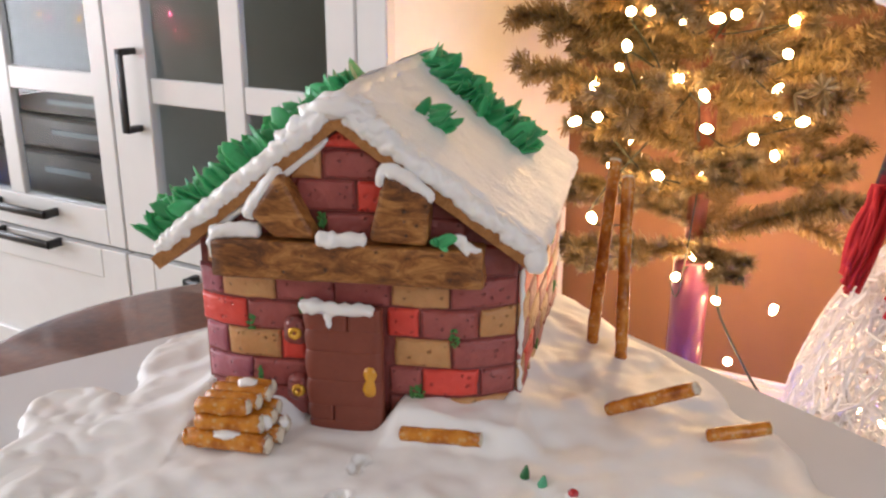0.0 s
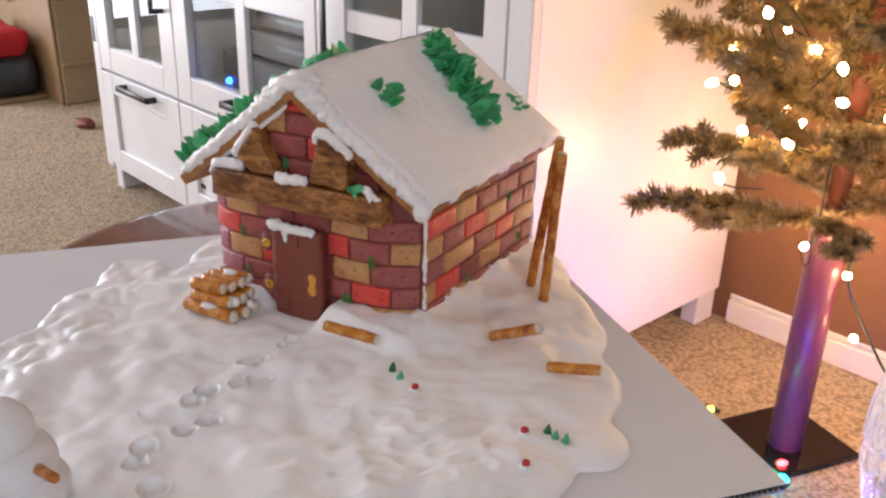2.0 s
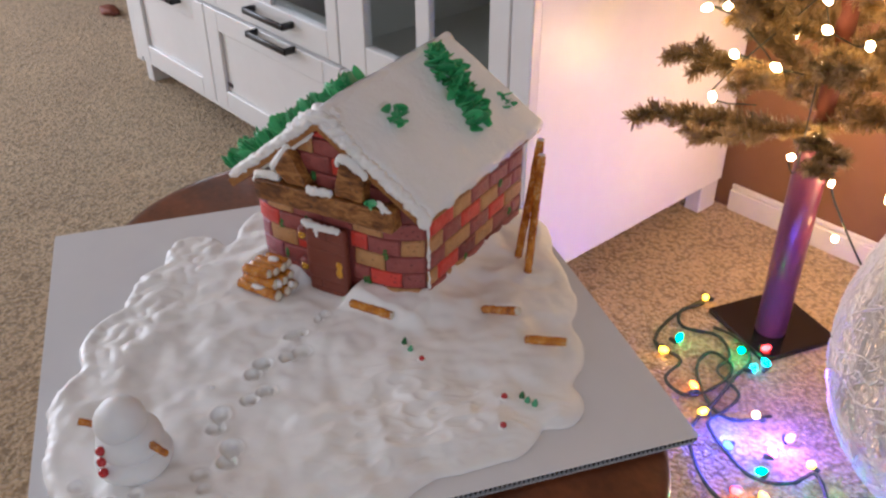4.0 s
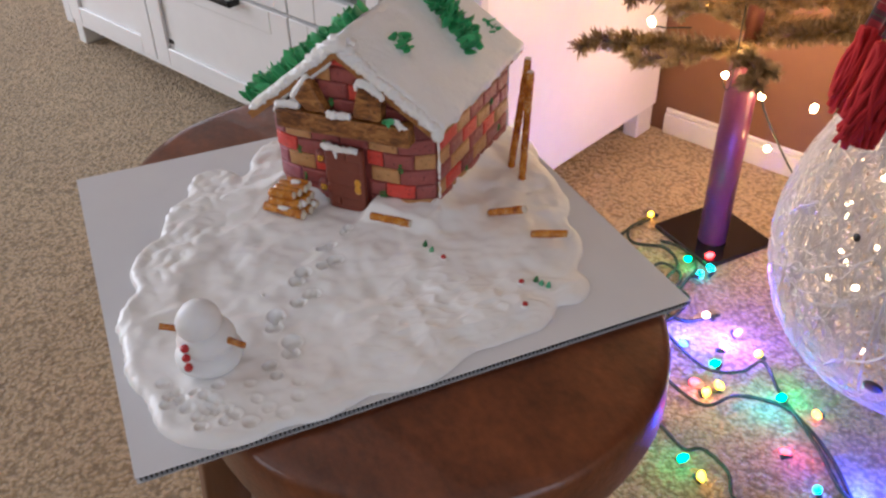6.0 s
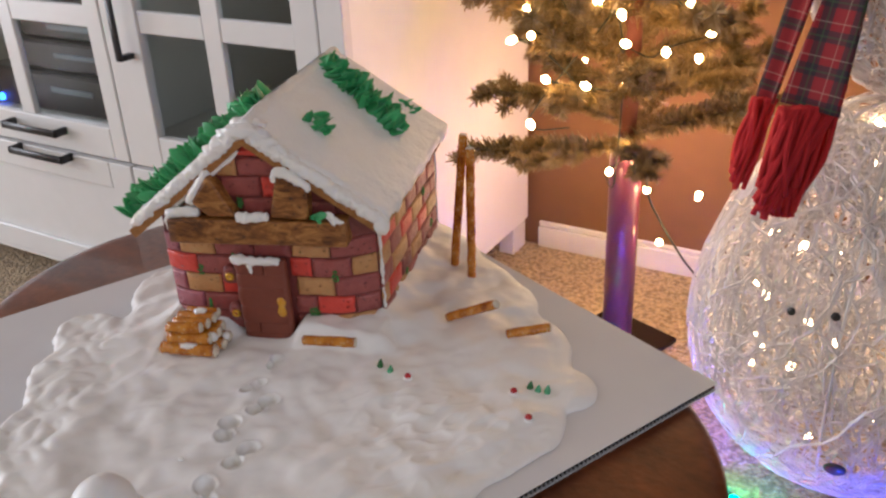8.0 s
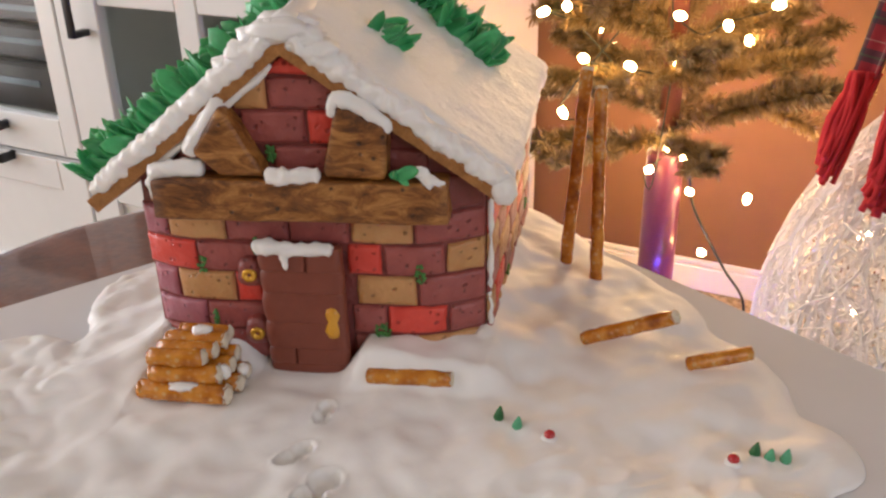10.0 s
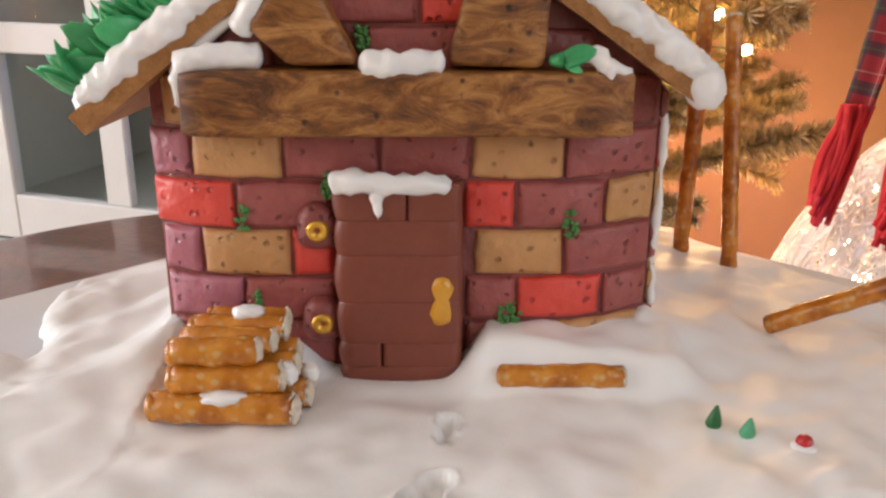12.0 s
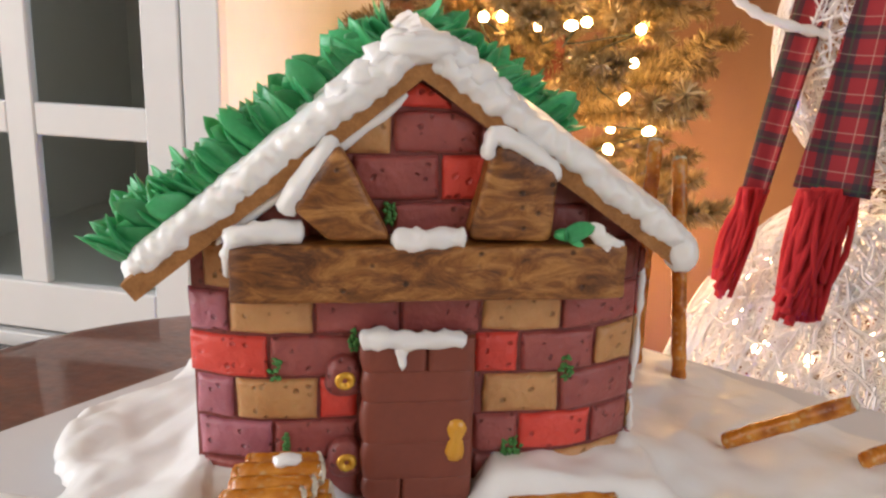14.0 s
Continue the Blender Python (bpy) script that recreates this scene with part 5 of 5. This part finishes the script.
BRANCHES = [branch_mesh(0.25, k + 3) for k in range(7)]
rng = random.Random(11)
for level in range(17):
    z = 0.445 + level * 0.066
    reach = 0.235 if level < 7 else 0.235 * (1 - (level - 6) / 12.5)
    count = 8 if level < 7 else 6
    for k in range(count):
        a = 360 * k / count + level * 47 + rng.uniform(-14, 14)
        tilt = rng.uniform(-24, 6) - (6 if level == 0 else 0)
        shared("branch", rng.choice(BRANCHES), tree, pose(0, 0, z + rng.uniform(-0.02, 0.02), 0, tilt, a) @ Matrix.Scale(reach / 0.25 * rng.uniform(0.72, 1.1), 4))
for x, z, tilt in ((-0.27, 0.40, -6), (-0.26, 0.735, 4), (-0.255, 0.655, 0), (0.26, 0.45, 2), (0.25, 0.70, -2)):
    shared("branch", BRANCHES[abs(int(z * 100)) % 7], tree, pose(0, 0, z + 0.02, 0, tilt, rng.uniform(-8, 8) + (180 if x < 0 else 0)) @ Matrix.Scale(abs(x) / 0.25, 4))

WARM = glow("warm_white_bulb", (1.0, 0.62, 0.24), 60)
CORD = surface("dark_green_cord", (0.012, 0.022, 0.012), (0.022, 0.035, 0.02), 40, 0.45)
tl = thing("tree_light_string", Matrix.Translation((TREE[0], TREE[1], 0)), "string of glowing warm white mini lights on the tree", "string lights")
SPOTS = [(0.256, 0.772), (0.284, 0.776), (0.329, 0.769), (0.377, 0.765), (0.397, 0.769), (0.477, 0.758), (0.484, 0.712), (0.328, 0.682), (0.358, 0.668), (0.217, 0.661), (0.200, 0.615), (0.223, 0.622),
         (0.474, 0.655), (0.522, 0.621), (0.366, 0.612), (0.242, 0.553), (0.318, 0.536), (0.377, 0.540), (0.220, 0.475), (0.390, 0.418), (0.402, 0.410), (0.352, 0.386), (0.520, 0.335), (0.452, 0.240), (0.256, 0.719),
         (0.432, 0.604), (0.384, 0.436), (0.424, 0.345)]


def bulb_mesh(name, mat, k=1.0):
    bm = lathe([(0, 0), (0.0042 * k, 0.001 * k), (0.0062 * k, 0.006 * k), (0.0058 * k, 0.011 * k), (0.0034 * k, 0.016 * k), (0, 0.018 * k)], 12)
    me = bpy.data.meshes.new(name)
    for f in bm.faces:
        f.smooth = True
    bm.to_mesh(me)
    bm.free()
    me.materials.append(mat)
    return me


warm_bulb = bulb_mesh("bulb", WARM, 1.0)
rng = random.Random(3)
cord_pts = []
for k, (x, z) in enumerate(SPOTS):
    y = 1.235 + 0.05 * abs(x - 0.39) / 0.2 + rng.uniform(-0.02, 0.02)
    if z < 0.36:
        y = 1.27
    if z > 0.45:
        x, y, z = x - 0.06 * (x - 0.1), y - 0.075, z + 0.06 * (0.88 - z)
    p = Vector((x - TREE[0], y - TREE[1], z))
    shared("bulb", warm_bulb, tl, Matrix.Translation(p) @ pose(0, 0, 0, rng.uniform(0, 180), rng.uniform(0, 180), 0))
    cord_pts.append(p)
for k in range(44):
    a, z = rng.uniform(0, 6.28), rng.uniform(0.45, 1.35)
    r = 0.2 * (1 if z < 0.85 else 1 - (z - 0.85) / 0.8) * rng.uniform(0.6, 1.0)
    if z < 0.8 and math.sin(a) < 0.2:
        z += 0.42
    shared("bulb", warm_bulb, tl, Matrix.Translation((r * math.cos(a), r * math.sin(a), z)) @ pose(0, 0, 0, rng.uniform(0, 180), rng.uniform(0, 180), 0))
chain = [min(cord_pts, key=lambda p: p.z)]
rest = [p for p in cord_pts if p is not chain[0]]
while rest:
    chain.append(min(rest, key=lambda p: (p - chain[-1]).length))
    rest.remove(chain[-1])
down = [Vector((0.03, -0.03, 0.40)), Vector((0.035, -0.03, 0.34)), Vector((0.06, -0.02, 0.285)), Vector((0.11, -0.01, 0.20)), Vector((0.15, 0.0, 0.14)), Vector((0.17, 0.02, 0.06)), Vector((0.2, 0.03, 0.006))]
part("cord", rope(bmesh.new(), smooth_path(down, 6), 0.0022, 6), CORD, tl, "dark green cord")
part("cord", rope(bmesh.new(), smooth_path([q for p in chain if p.z > 0.38 for q in (p + Vector((0, 0.012, -0.004)), Vector((p.x * 0.6, p.y * 0.5, p.z - 0.03)))], 4), 0.0013, 5), CORD, tl, "dark green cord")

# ---- coloured lights lying on the carpet ----
HUES = {"y": (1.0, 0.44, 0.02), "g": (0.0, 0.9, 0.25), "r": (1.0, 0.03, 0.03), "b": (0.04, 0.07, 1.0), "c": (0.02, 0.62, 0.85), "p": (1.0, 0.12, 0.26), "w": (1.0, 0.60, 0.28), "v": (0.24, 0.10, 1.0), "o": (1.0, 0.20, 0.02)}
COLOURED = {k: bulb_mesh("bulb", glow("coloured_bulb_" + k, c, 18.0), 1.0) for k, c in HUES.items()}
GROUND = [(0.267, 1.358, "y"), (0.200, 1.166, "y"), (0.229, 1.198, "g"), (0.276, 1.075, "o"), (0.297, 1.027, "y"), (0.340, 1.208, "g"), (0.377, 1.223, "r"), (0.366, 1.155, "c"), (0.392, 1.178, "c"), (0.378, 1.045, "w"), (0.329, 0.959, "b"), (0.423, 0.993, "v"), (0.406, 0.951, "p"), (0.396, 0.915, "g"),
          (0.460, 0.954, "y"), (0.345, 0.861, "r"), (0.367, 0.833, "y"), (0.397, 0.852, "y"), (0.496, 0.855, "g"), (0.539, 0.832, "o"), (0.327, 0.687, "g"), (0.360, 0.652, "y"), (0.495, 0.732, "r"), (0.527, 0.672, "c"), (0.587, 0.659, "b")]
gl = thing("floor_light_string", Matrix.Translation((0.4, 0.95, 0)), "string of glowing multicoloured bulbs lying on the carpet", "string lights")
for k, (x, y, c) in enumerate(GROUND):
    shared("bulb", COLOURED[c], gl, Matrix.Translation((x - 0.4, y - 0.95, 0.012)) @ pose(0, 0, 0, 70 + 18 * math.sin(k * 2.1), 0, k * 77))


def on_floor(pts):
    return smooth_path([(x - 0.4, y - 0.95, 0.006 + 0.004 * abs(math.sin(k * 1.9))) for k, (x, y) in enumerate(pts)], 7)


for strand in (((0.262, 1.372), (0.262, 1.335), (0.225, 1.30), (0.235, 1.25), (0.30, 1.24), (0.325, 1.19), (0.305, 1.14), (0.345, 1.09), (0.325, 1.04), (0.300, 1.00), (0.33, 0.95), (0.375, 0.90), (0.43, 0.905), (0.468, 0.94), (0.485, 0.88), (0.50, 0.845), (0.535, 0.76), (0.56, 0.68), (0.60, 0.62)),
               ((0.29, 1.27), (0.335, 1.245), (0.36, 1.19), (0.335, 1.13), (0.31, 1.06), (0.275, 0.98), (0.29, 0.90), (0.32, 0.85), (0.37, 0.815), (0.42, 0.845), (0.49, 0.84), (0.53, 0.79), (0.56, 0.72), (0.58, 0.63)),
               ((0.26, 1.35), (0.21, 1.27), (0.19, 1.19), (0.24, 1.15), (0.22, 1.09), (0.26, 1.06), (0.31, 1.10), (0.33, 1.16), (0.29, 1.19), (0.27, 1.13), (0.30, 1.05), (0.34, 1.02), (0.40, 1.05)),
               ((0.25, 0.80), (0.30, 0.755), (0.335, 0.715), (0.365, 0.72), (0.40, 0.68), (0.41, 0.63), (0.47, 0.59), (0.53, 0.60), (0.58, 0.62), (0.65, 0.58))):
    part("cord", rope(bmesh.new(), on_floor(strand), 0.0034, 6, 0.0012, 130, 2), CORD, gl, "dark green cord")
for k, (x, y, c) in enumerate(GROUND):
    a = k * 1.3
    part("socket", rope(bmesh.new(), [(x - 0.4, y - 0.95, 0.011), (x - 0.4 + 0.016 * math.cos(a), y - 0.95 + 0.016 * math.sin(a), 0.008)], [0.0052, 0.0042], 8), CORD, gl, "dark socket")

# soft lamps for the bulbs' joint glow; the last stands before the tree as fill
for x, y, z, e, size in ((0.42, 1.26, 0.86, 4.6, 0.24), (0.38, 1.28, 0.60, 3.0, 0.2), (0.51, 1.14, 0.44, 1.0, 0.10), (0.25, 1.13, 0.46, 0.7, 0.12), (0.62, 1.34, 0.50, 2.8, 0.15), (0.42, 1.04, 0.98, 0.6, 0.2)):
    lamp("tree_bulb_light", "POINT", Matrix.Translation((x, y, z)), e, (1.0, 0.60, 0.32), size)
# added fill for the floor by the pole, with no bulb of its own
lamp("low_bulb_light", "POINT", Matrix.Translation((0.58, 1.20, 0.30)), 1.5, (1.0, 0.60, 0.32), 0.06)
# added fill lamps in front of the branches to brighten the needles
for x, y, z, e in ((0.31, 1.14, 0.70, 0.26), (0.42, 1.12, 0.62, 0.26), (0.36, 1.12, 0.83, 0.45), (0.50, 1.16, 0.74, 0.35), (0.27, 1.20, 0.56, 0.22), (0.45, 1.14, 0.95, 0.6)):
    lamp("front_bulb_light", "POINT", Matrix.Translation((x, y, z)), e, (1.0, 0.66, 0.34), 0.05)
# added fill behind the pole that brightens floor and baseboard
lamp("low_bulb_light", "POINT", Matrix.Translation((0.40, 1.41, 0.37)), 4.0, (1.0, 0.58, 0.30), 0.08)
# lamps at or near the coloured bulbs on the carpet
for x, y, c, e in ((0.335, 0.975, "b", 2.3), (0.415, 0.985, "v", 2.0), (0.47, 0.83, "c", 0.25), (0.59, 0.68, "b", 1.7), (0.345, 1.20, "g", 0.1), (0.327, 0.687, "g", 0.1), (0.50, 0.86, "g", 0.25), (0.36, 0.84, "w", 0.15), (0.50, 0.735, "r", 0.12)):
    lamp("floor_bulb_light", "POINT", Matrix.Translation((x, y, 0.035)), e, HUES[c], 0.012)

# ---- big string snowman with a plaid scarf ----
THREAD = surface("white_glitter_thread", (0.66, 0.63, 0.63), (0.80, 0.77, 0.76), 60, 0.25)
WIRE = surface("white_wire", (0.68, 0.67, 0.66), (0.75, 0.74, 0.73), 60, 0.4)
BX, BY = 0.693, 0.965
snowman = thing("string_snowman", Matrix.Translation((BX, BY, 0)), "large white string snowman decoration with plaid scarf and warm lights inside", "snowman decoration")


def threads(a, c, cz, count, seed, pear, lo=-0.96, hi=0.93):
    """Thin threads wound over an egg shape, a few millimetres deep."""
    r = random.Random(seed)
    verts, faces = [], []
    for _ in range(count):
        n = Vector((r.gauss(0, 1), r.gauss(0, 1), r.gauss(0, 0.8))).normalized()
        u = n.orthogonal().normalized()
        w = n.cross(u)
        off = r.uniform(-0.75, 0.75)
        t0, span = r.uniform(0, 6.28), r.uniform(0.25, 1.3)
        depth = r.uniform(0.93, 1.0)
        rad = r.choice((0.0008, 0.0011, 0.0014, 0.0018, 0.0021))
        last, sway, turn = None, r.uniform(0.02, 0.09), r.uniform(0, 6.28)
        for i in range(11):
            t = t0 + span * i / 10
            o = max(-0.9, min(0.9, off + sway * math.sin(i * 1.3 + turn)))
            d = (u * math.cos(t) + w * math.sin(t)) * math.sqrt(1 - o * o) + n * o
            if d.z < lo or d.z > hi:
                last = None
                continue
            swell = a * depth * (1 - pear * d.z)
            p = Vector((d.x * swell, d.y * swell, cz + d.z * c * depth))
            s = n * rad
            o = d * rad
            now = len(verts)
            verts.extend((p - s, p + o, p + s))
            if last is not None:
                for e in range(3):
                    f = (e + 1) % 3
                    faces.append((last + e, last + f, now + f, now + e))
            last = now
    me = bpy.data.meshes.new("thread_shell")
    me.from_pydata([tuple(v) for v in verts], [], faces)
    me.materials.append(THREAD)
    return me


for name, (a, c, cz, count, seed, pear) in (("body_threads", (0.250, 0.305, 0.297, 2700, 1, 0.2)), ("middle_threads", (0.150, 0.175, 0.768, 1000, 2, 0.0)), ("head_threads", (0.115, 0.125, 1.085, 600, 3, 0.0))):
    ob = shared(name, threads(a, c, cz, count, seed, pear), snowman, Matrix.Identity(4), "web of white glittery threads")
    ob["kind"] = "stuff"
for k in range(8):
    ang = k * math.pi / 4 + 0.2
    pts = [(0.245 * (1 - 0.2 * math.sin(t)) * math.cos(t) * math.cos(ang), 0.245 * (1 - 0.2 * math.sin(t)) * math.cos(t) * math.sin(ang), 0.297 + 0.299 * math.sin(t)) for t in [(-80 + 160 * i / 16) * math.pi / 180 for i in range(17)]]
    part("wire_rib", rope(bmesh.new(), pts, 0.0022, 6), WIRE, snowman, "white wire rib")
INNER = glow("inner_warm_bulb", (1.0, 0.66, 0.34), 34)
inner_bulb = bulb_mesh("bulb", INNER, 0.8)
rng = random.Random(8)
for k in range(40):
    a, z = rng.uniform(0, 6.28), rng.uniform(0.10, 0.54)
    r = 0.17 * math.sqrt(max(0.05, 1 - ((z - 0.3) / 0.3) ** 2))
    shared("bulb", inner_bulb, snowman, Matrix.Translation((r * math.cos(a), r * math.sin(a), z)) @ pose(0, 0, 0, rng.uniform(0, 180), rng.uniform(0, 180), 0), "small warm glowing bulb")
lamp("snowman_bulb_light", "POINT", Matrix.Translation((BX - 0.05, BY - 0.04, 0.30)), 0.8, (1.0, 0.74, 0.50), 0.05)
bm = bmesh.new()
chain_pts = smooth_path([(-0.135, -0.03, 0.172 + 0.60), (-0.20, 0.005, 0.190 + 0.60), (-0.25, 0.03, 0.235 + 0.60), (-0.28, 0.04, 0.30 + 0.60)], 8)
rope(bm, chain_pts, [0.0045 + 0.0022 * (k % 2) for k in range(len(chain_pts))], 8)
part("arm", bm, WIRE, snowman, "thin knobbly white wire arm")
for a, z, k in ((-118, 0.16, 0.85), (-126, 0.375, 0.35), (-139, 0.365, 0.35)):
    t = math.asin((z - 0.297) / 0.305)
    r = 0.250 * (1 - 0.2 * math.sin(t)) * math.cos(t) + 0.004
    part("button", lathe([(0, 0), (0.016, 0.0), (0.017, 0.003), (0.014, 0.006), (0, 0.007)], 20), BLACK, snowman, "round black button",
         pose(r * math.cos(math.radians(a)), r * math.sin(math.radians(a)), z) @ pose(0, 0, 0, 0, 90 - math.degrees(t), a) @ Matrix.Scale(k, 4))


def plaid():
    m, t, p = nodes_of("red_tartan_cloth")
    sep = t.nodes.new("ShaderNodeSeparateXYZ")
    t.links.new(coords(t), sep.inputs[0])

    def bands(out, period, lo, hi, shift):
        a = t.nodes.new("ShaderNodeMath")
        a.operation = "MULTIPLY_ADD"
        a.inputs[1].default_value, a.inputs[2].default_value = 1 / period, 10 + shift
        t.links.new(out, a.inputs[0])
        f = t.nodes.new("ShaderNodeMath")
        f.operation = "FRACT"
        t.links.new(a.outputs[0], f.inputs[0])
        return ramp(t, f.outputs[0], ((lo - 0.01, (0, 0, 0)), (lo, (1, 1, 1)), (hi, (1, 1, 1)), (hi + 0.01, (0, 0, 0))))

    col = (0.22, 0.008, 0.013)
    for period, lo, hi, shift, tone, amount in ((0.040, 0.2, 0.54, 0, (0.010, 0.014, 0.022), 0.72), (0.040, 0.33, 0.38, 0, (0.035, 0.08, 0.03), 0.45), (0.040, 0.765, 0.785, 0, (0.42, 0.36, 0.28), 0.32)):
        for axis in ("X", "Z"):
            b = bands(sep.outputs[axis], period, lo, hi, shift)
            col = mixed(t, col, tone, mixed(t, (0, 0, 0), b, amount))
    t.links.new(col, p.inputs["Base Color"])
    p.inputs["Roughness"].default_value = 0.85
    bump(t, p, noise_at(t, coords(t), 700, 2), 0.4, 0.001)
    return m


TARTAN = plaid()
WOOL = surface("red_wool_fringe", (0.36, 0.009, 0.014), (0.50, 0.018, 0.022), 90, 0.9, 300, 0.6, 0.002, stretch=(1, 1, 0.2))


def cloth_strip(w0, w1, h, t, folds, seed):
    """A hanging strip of cloth, top at the origin, with soft folds."""
    bm = bmesh.new()
    nx, nz = 14, 20
    lay = []
    for off in (-t / 2, t / 2):
        g = []
        for j in range(nz + 1):
            q = j / nz
            w = w0 + (w1 - w0) * q
            g.append([bm.verts.new(((i / nx - 0.5) * w, off + folds * math.sin(i / nx * 5 + seed + q * 1.2), -h * q)) for i in range(nx + 1)])
        lay.append(g)
    a, b = lay
    for g in lay:
        for j in range(nz):
            for i in range(nx):
                bm.faces.new((g[j][i], g[j][i + 1], g[j + 1][i + 1], g[j + 1][i]))
    for j in range(nz):
        for i in (0, nx):
            bm.faces.new((a[j][i], a[j + 1][i], b[j + 1][i], b[j][i]))
    for i in range(nx):
        for j in (0, nz):
            bm.faces.new((a[j][i], a[j][i + 1], b[j][i + 1], b[j][i]))
    return bm


scarf = thing("plaid_scarf", Matrix.Translation((BX, BY, 0.60)), "red plaid scarf with red wool fringes round the string snowman", "scarf")
pts = [(0.112 * math.cos(k * math.pi / 12), 0.112 * math.sin(k * math.pi / 12), 0.36 + 0.006 * math.sin(k)) for k in range(25)]
part("neck_wrap", rope(bmesh.new(), pts, 0.03, 12, 0.004, 30, 1), TARTAN, scarf, "red tartan wrap")
for (tx, ty, tz), (ex, ey, ez), (fx, fy, fz), w0, w1 in (((0.600, 0.905, 0.955), (0.517, 0.853, 0.618), (0.484, 0.838, 0.505), 0.014, 0.074), ((0.585, 0.965, 0.955), (0.497, 0.950, 0.600), (0.476, 0.960, 0.492), 0.046, 0.027)):
    top, end, tip = Vector((tx - BX, ty - BY, tz - 0.60)), Vector((ex - BX, ey - BY, ez - 0.60)), Vector((fx - BX, fy - BY, fz - 0.60))
    d = end - top
    m = (-d).to_track_quat("Z", "Y").to_matrix().to_4x4()
    m = Matrix.Translation(top) @ m @ pose(0, 0, 0, 0, 0, 12)
    part("scarf_tail", cloth_strip(w0, w1, d.length, 0.005, 0.004, w1 * 90), TARTAN, scarf, "red tartan tail", m)
    bm = bmesh.new()
    r = random.Random(int(w1 * 1000))
    for k in range(int(1900 * w1)):
        a = end + Vector((r.uniform(-0.46, 0.46) * w1, r.uniform(-0.006, 0.006), 0.004))
        b = tip + Vector((r.uniform(-0.32, 0.32) * w1, r.uniform(-0.01, 0.01), r.uniform(-0.02, 0.025)))
        mid = (a + b) / 2 + Vector((r.uniform(-0.01, 0.01), r.uniform(-0.008, 0.008), 0))
        rope(bm, smooth_path((a, mid, b), 4), 0.0036, 6, 0.0014, 150, k)
    part("fringe", bm, WOOL, scarf, "red wool fringe")

# ---- fireplace corner beyond the cabinet ----
FIREWALL = surface("tan_fireplace_paint", (0.30, 0.225, 0.125), (0.37, 0.285, 0.165), 4, 0.7, 200, 0.3, 0.002)
HEARTH = surface("brown_hearth_stone", (0.22, 0.14, 0.065), (0.30, 0.20, 0.10), 12, 0.6, 60, 0.4, 0.004)
fp = thing("fireplace", ROOM @ pose(-2.75, 0.4, 0), "beige fireplace surround with a low stone hearth", "fireplace")
part("hearth", boxed(-1.3, -0.02, -0.45, -0.178, 0, 0.02, 0.004, 2), HEARTH, fp, "low brown stone hearth")
part("column", boxed(-1.3, 0.125, -0.163, 0.255, 0, 1.25, 0.006), FIREWALL, fp)
part("firebox", boxed(-1.3, 0.119, -0.176, -0.164, 0.0, 1.2, 0.004), HEARTH, fp, "brown stone facing")
part("column_ledge", boxed(0.1255, 0.14, -0.16, 0.25, 0.15, 0.17, 0.004), FIREWALL, fp)
part("mantel", boxed(-1.3, 0.16, -0.22, 0.255, 1.255, 1.32, 0.008), TRIM, fp, "white mantel shelf")
bag = thing("gift_basket", ROOM @ pose(-2.95, 0.10, 0.0205), "dark basket with a red cloth on the hearth", "basket")
part("basket", pillow(0.36, 0.2, 0.16, 0.04, 8, 0.012, 12, 2), DARKBOX, bag, "dark woven basket", Matrix.Translation((0, 0, 0.081)))
part("cloth", pillow(0.34, 0.19, 0.12, 0.05, 8, 0.02, 14, 4), WOOL, bag, "red cloth", Matrix.Translation((0, 0, 0.20)))
lump = solid("cloth_heap", blob((0, 0, 0), 0.042, (1.2, 0.7, 0.42), 0.35, 2.2, 3, 3), BARK, None, "", ROOM @ pose(-2.29, 0.175, 0.015))
tagged(lump, "small dark brown cloth heap on the carpet", "cloth")
garland = thing("pine_garland", ROOM @ pose(-2.58, 0.20, 0.62), "dark green pine garland hanging at the fireplace corner", "garland")
dark = BRANCHES[1].copy()
dark.materials[0] = PINE
for k in range(9):
    shared("branch", dark, garland, pose(0.02 * math.sin(k * 2.1), 0.07 * math.sin(k * 1.7), 0.03 * math.cos(k * 2.9), 0, 20 + 14 * (k % 4), k * 67) @ Matrix.Scale(0.75 + 0.1 * (k % 3), 4))

# ---- coloured lights along the far corner of the room ----
BRIGHT = {k: bulb_mesh("bulb", glow("bright_bulb_" + k, HUES[k], 130.0), 1.7) for k in "rgop"}
corner = thing("corner_light_string", ROOM @ pose(-3.7, NEAR + 0.05, 0.4), "string of coloured mini lights hanging in the room's corner", "string lights")
SPREAD = ((0.45, 0.0, 0.0, "o"), (0.25, 0.0, 0.01, "r"), (0.22, 0.0, 0.11, "p"), (0.05, 0.0, 0.06, "r"), (-0.04, 0.0, -0.07, "r"), (0.0, 0.0, -0.14, "r"), (-0.14, 0.0, -0.10, "p"), (-0.23, 0.0, -0.04, "r"), (-0.31, 0.0, -0.16, "g"),
          (-0.26, 0.0, -0.09, "g"), (-0.45, 0.40, 0.11, "o"), (-0.45, 0.33, 0.08, "p"), (-0.45, 0.12, 0.06, "o"))
for x, y, z, c in SPREAD:
    shared("bulb", BRIGHT[c], corner, Matrix.Translation((x, y, z)))
part("cord", rope(bmesh.new(), smooth_path([(x, y, z - 0.004) for x, y, z, _ in SPREAD], 5), 0.002, 6), CORD, corner, "dark green cord")
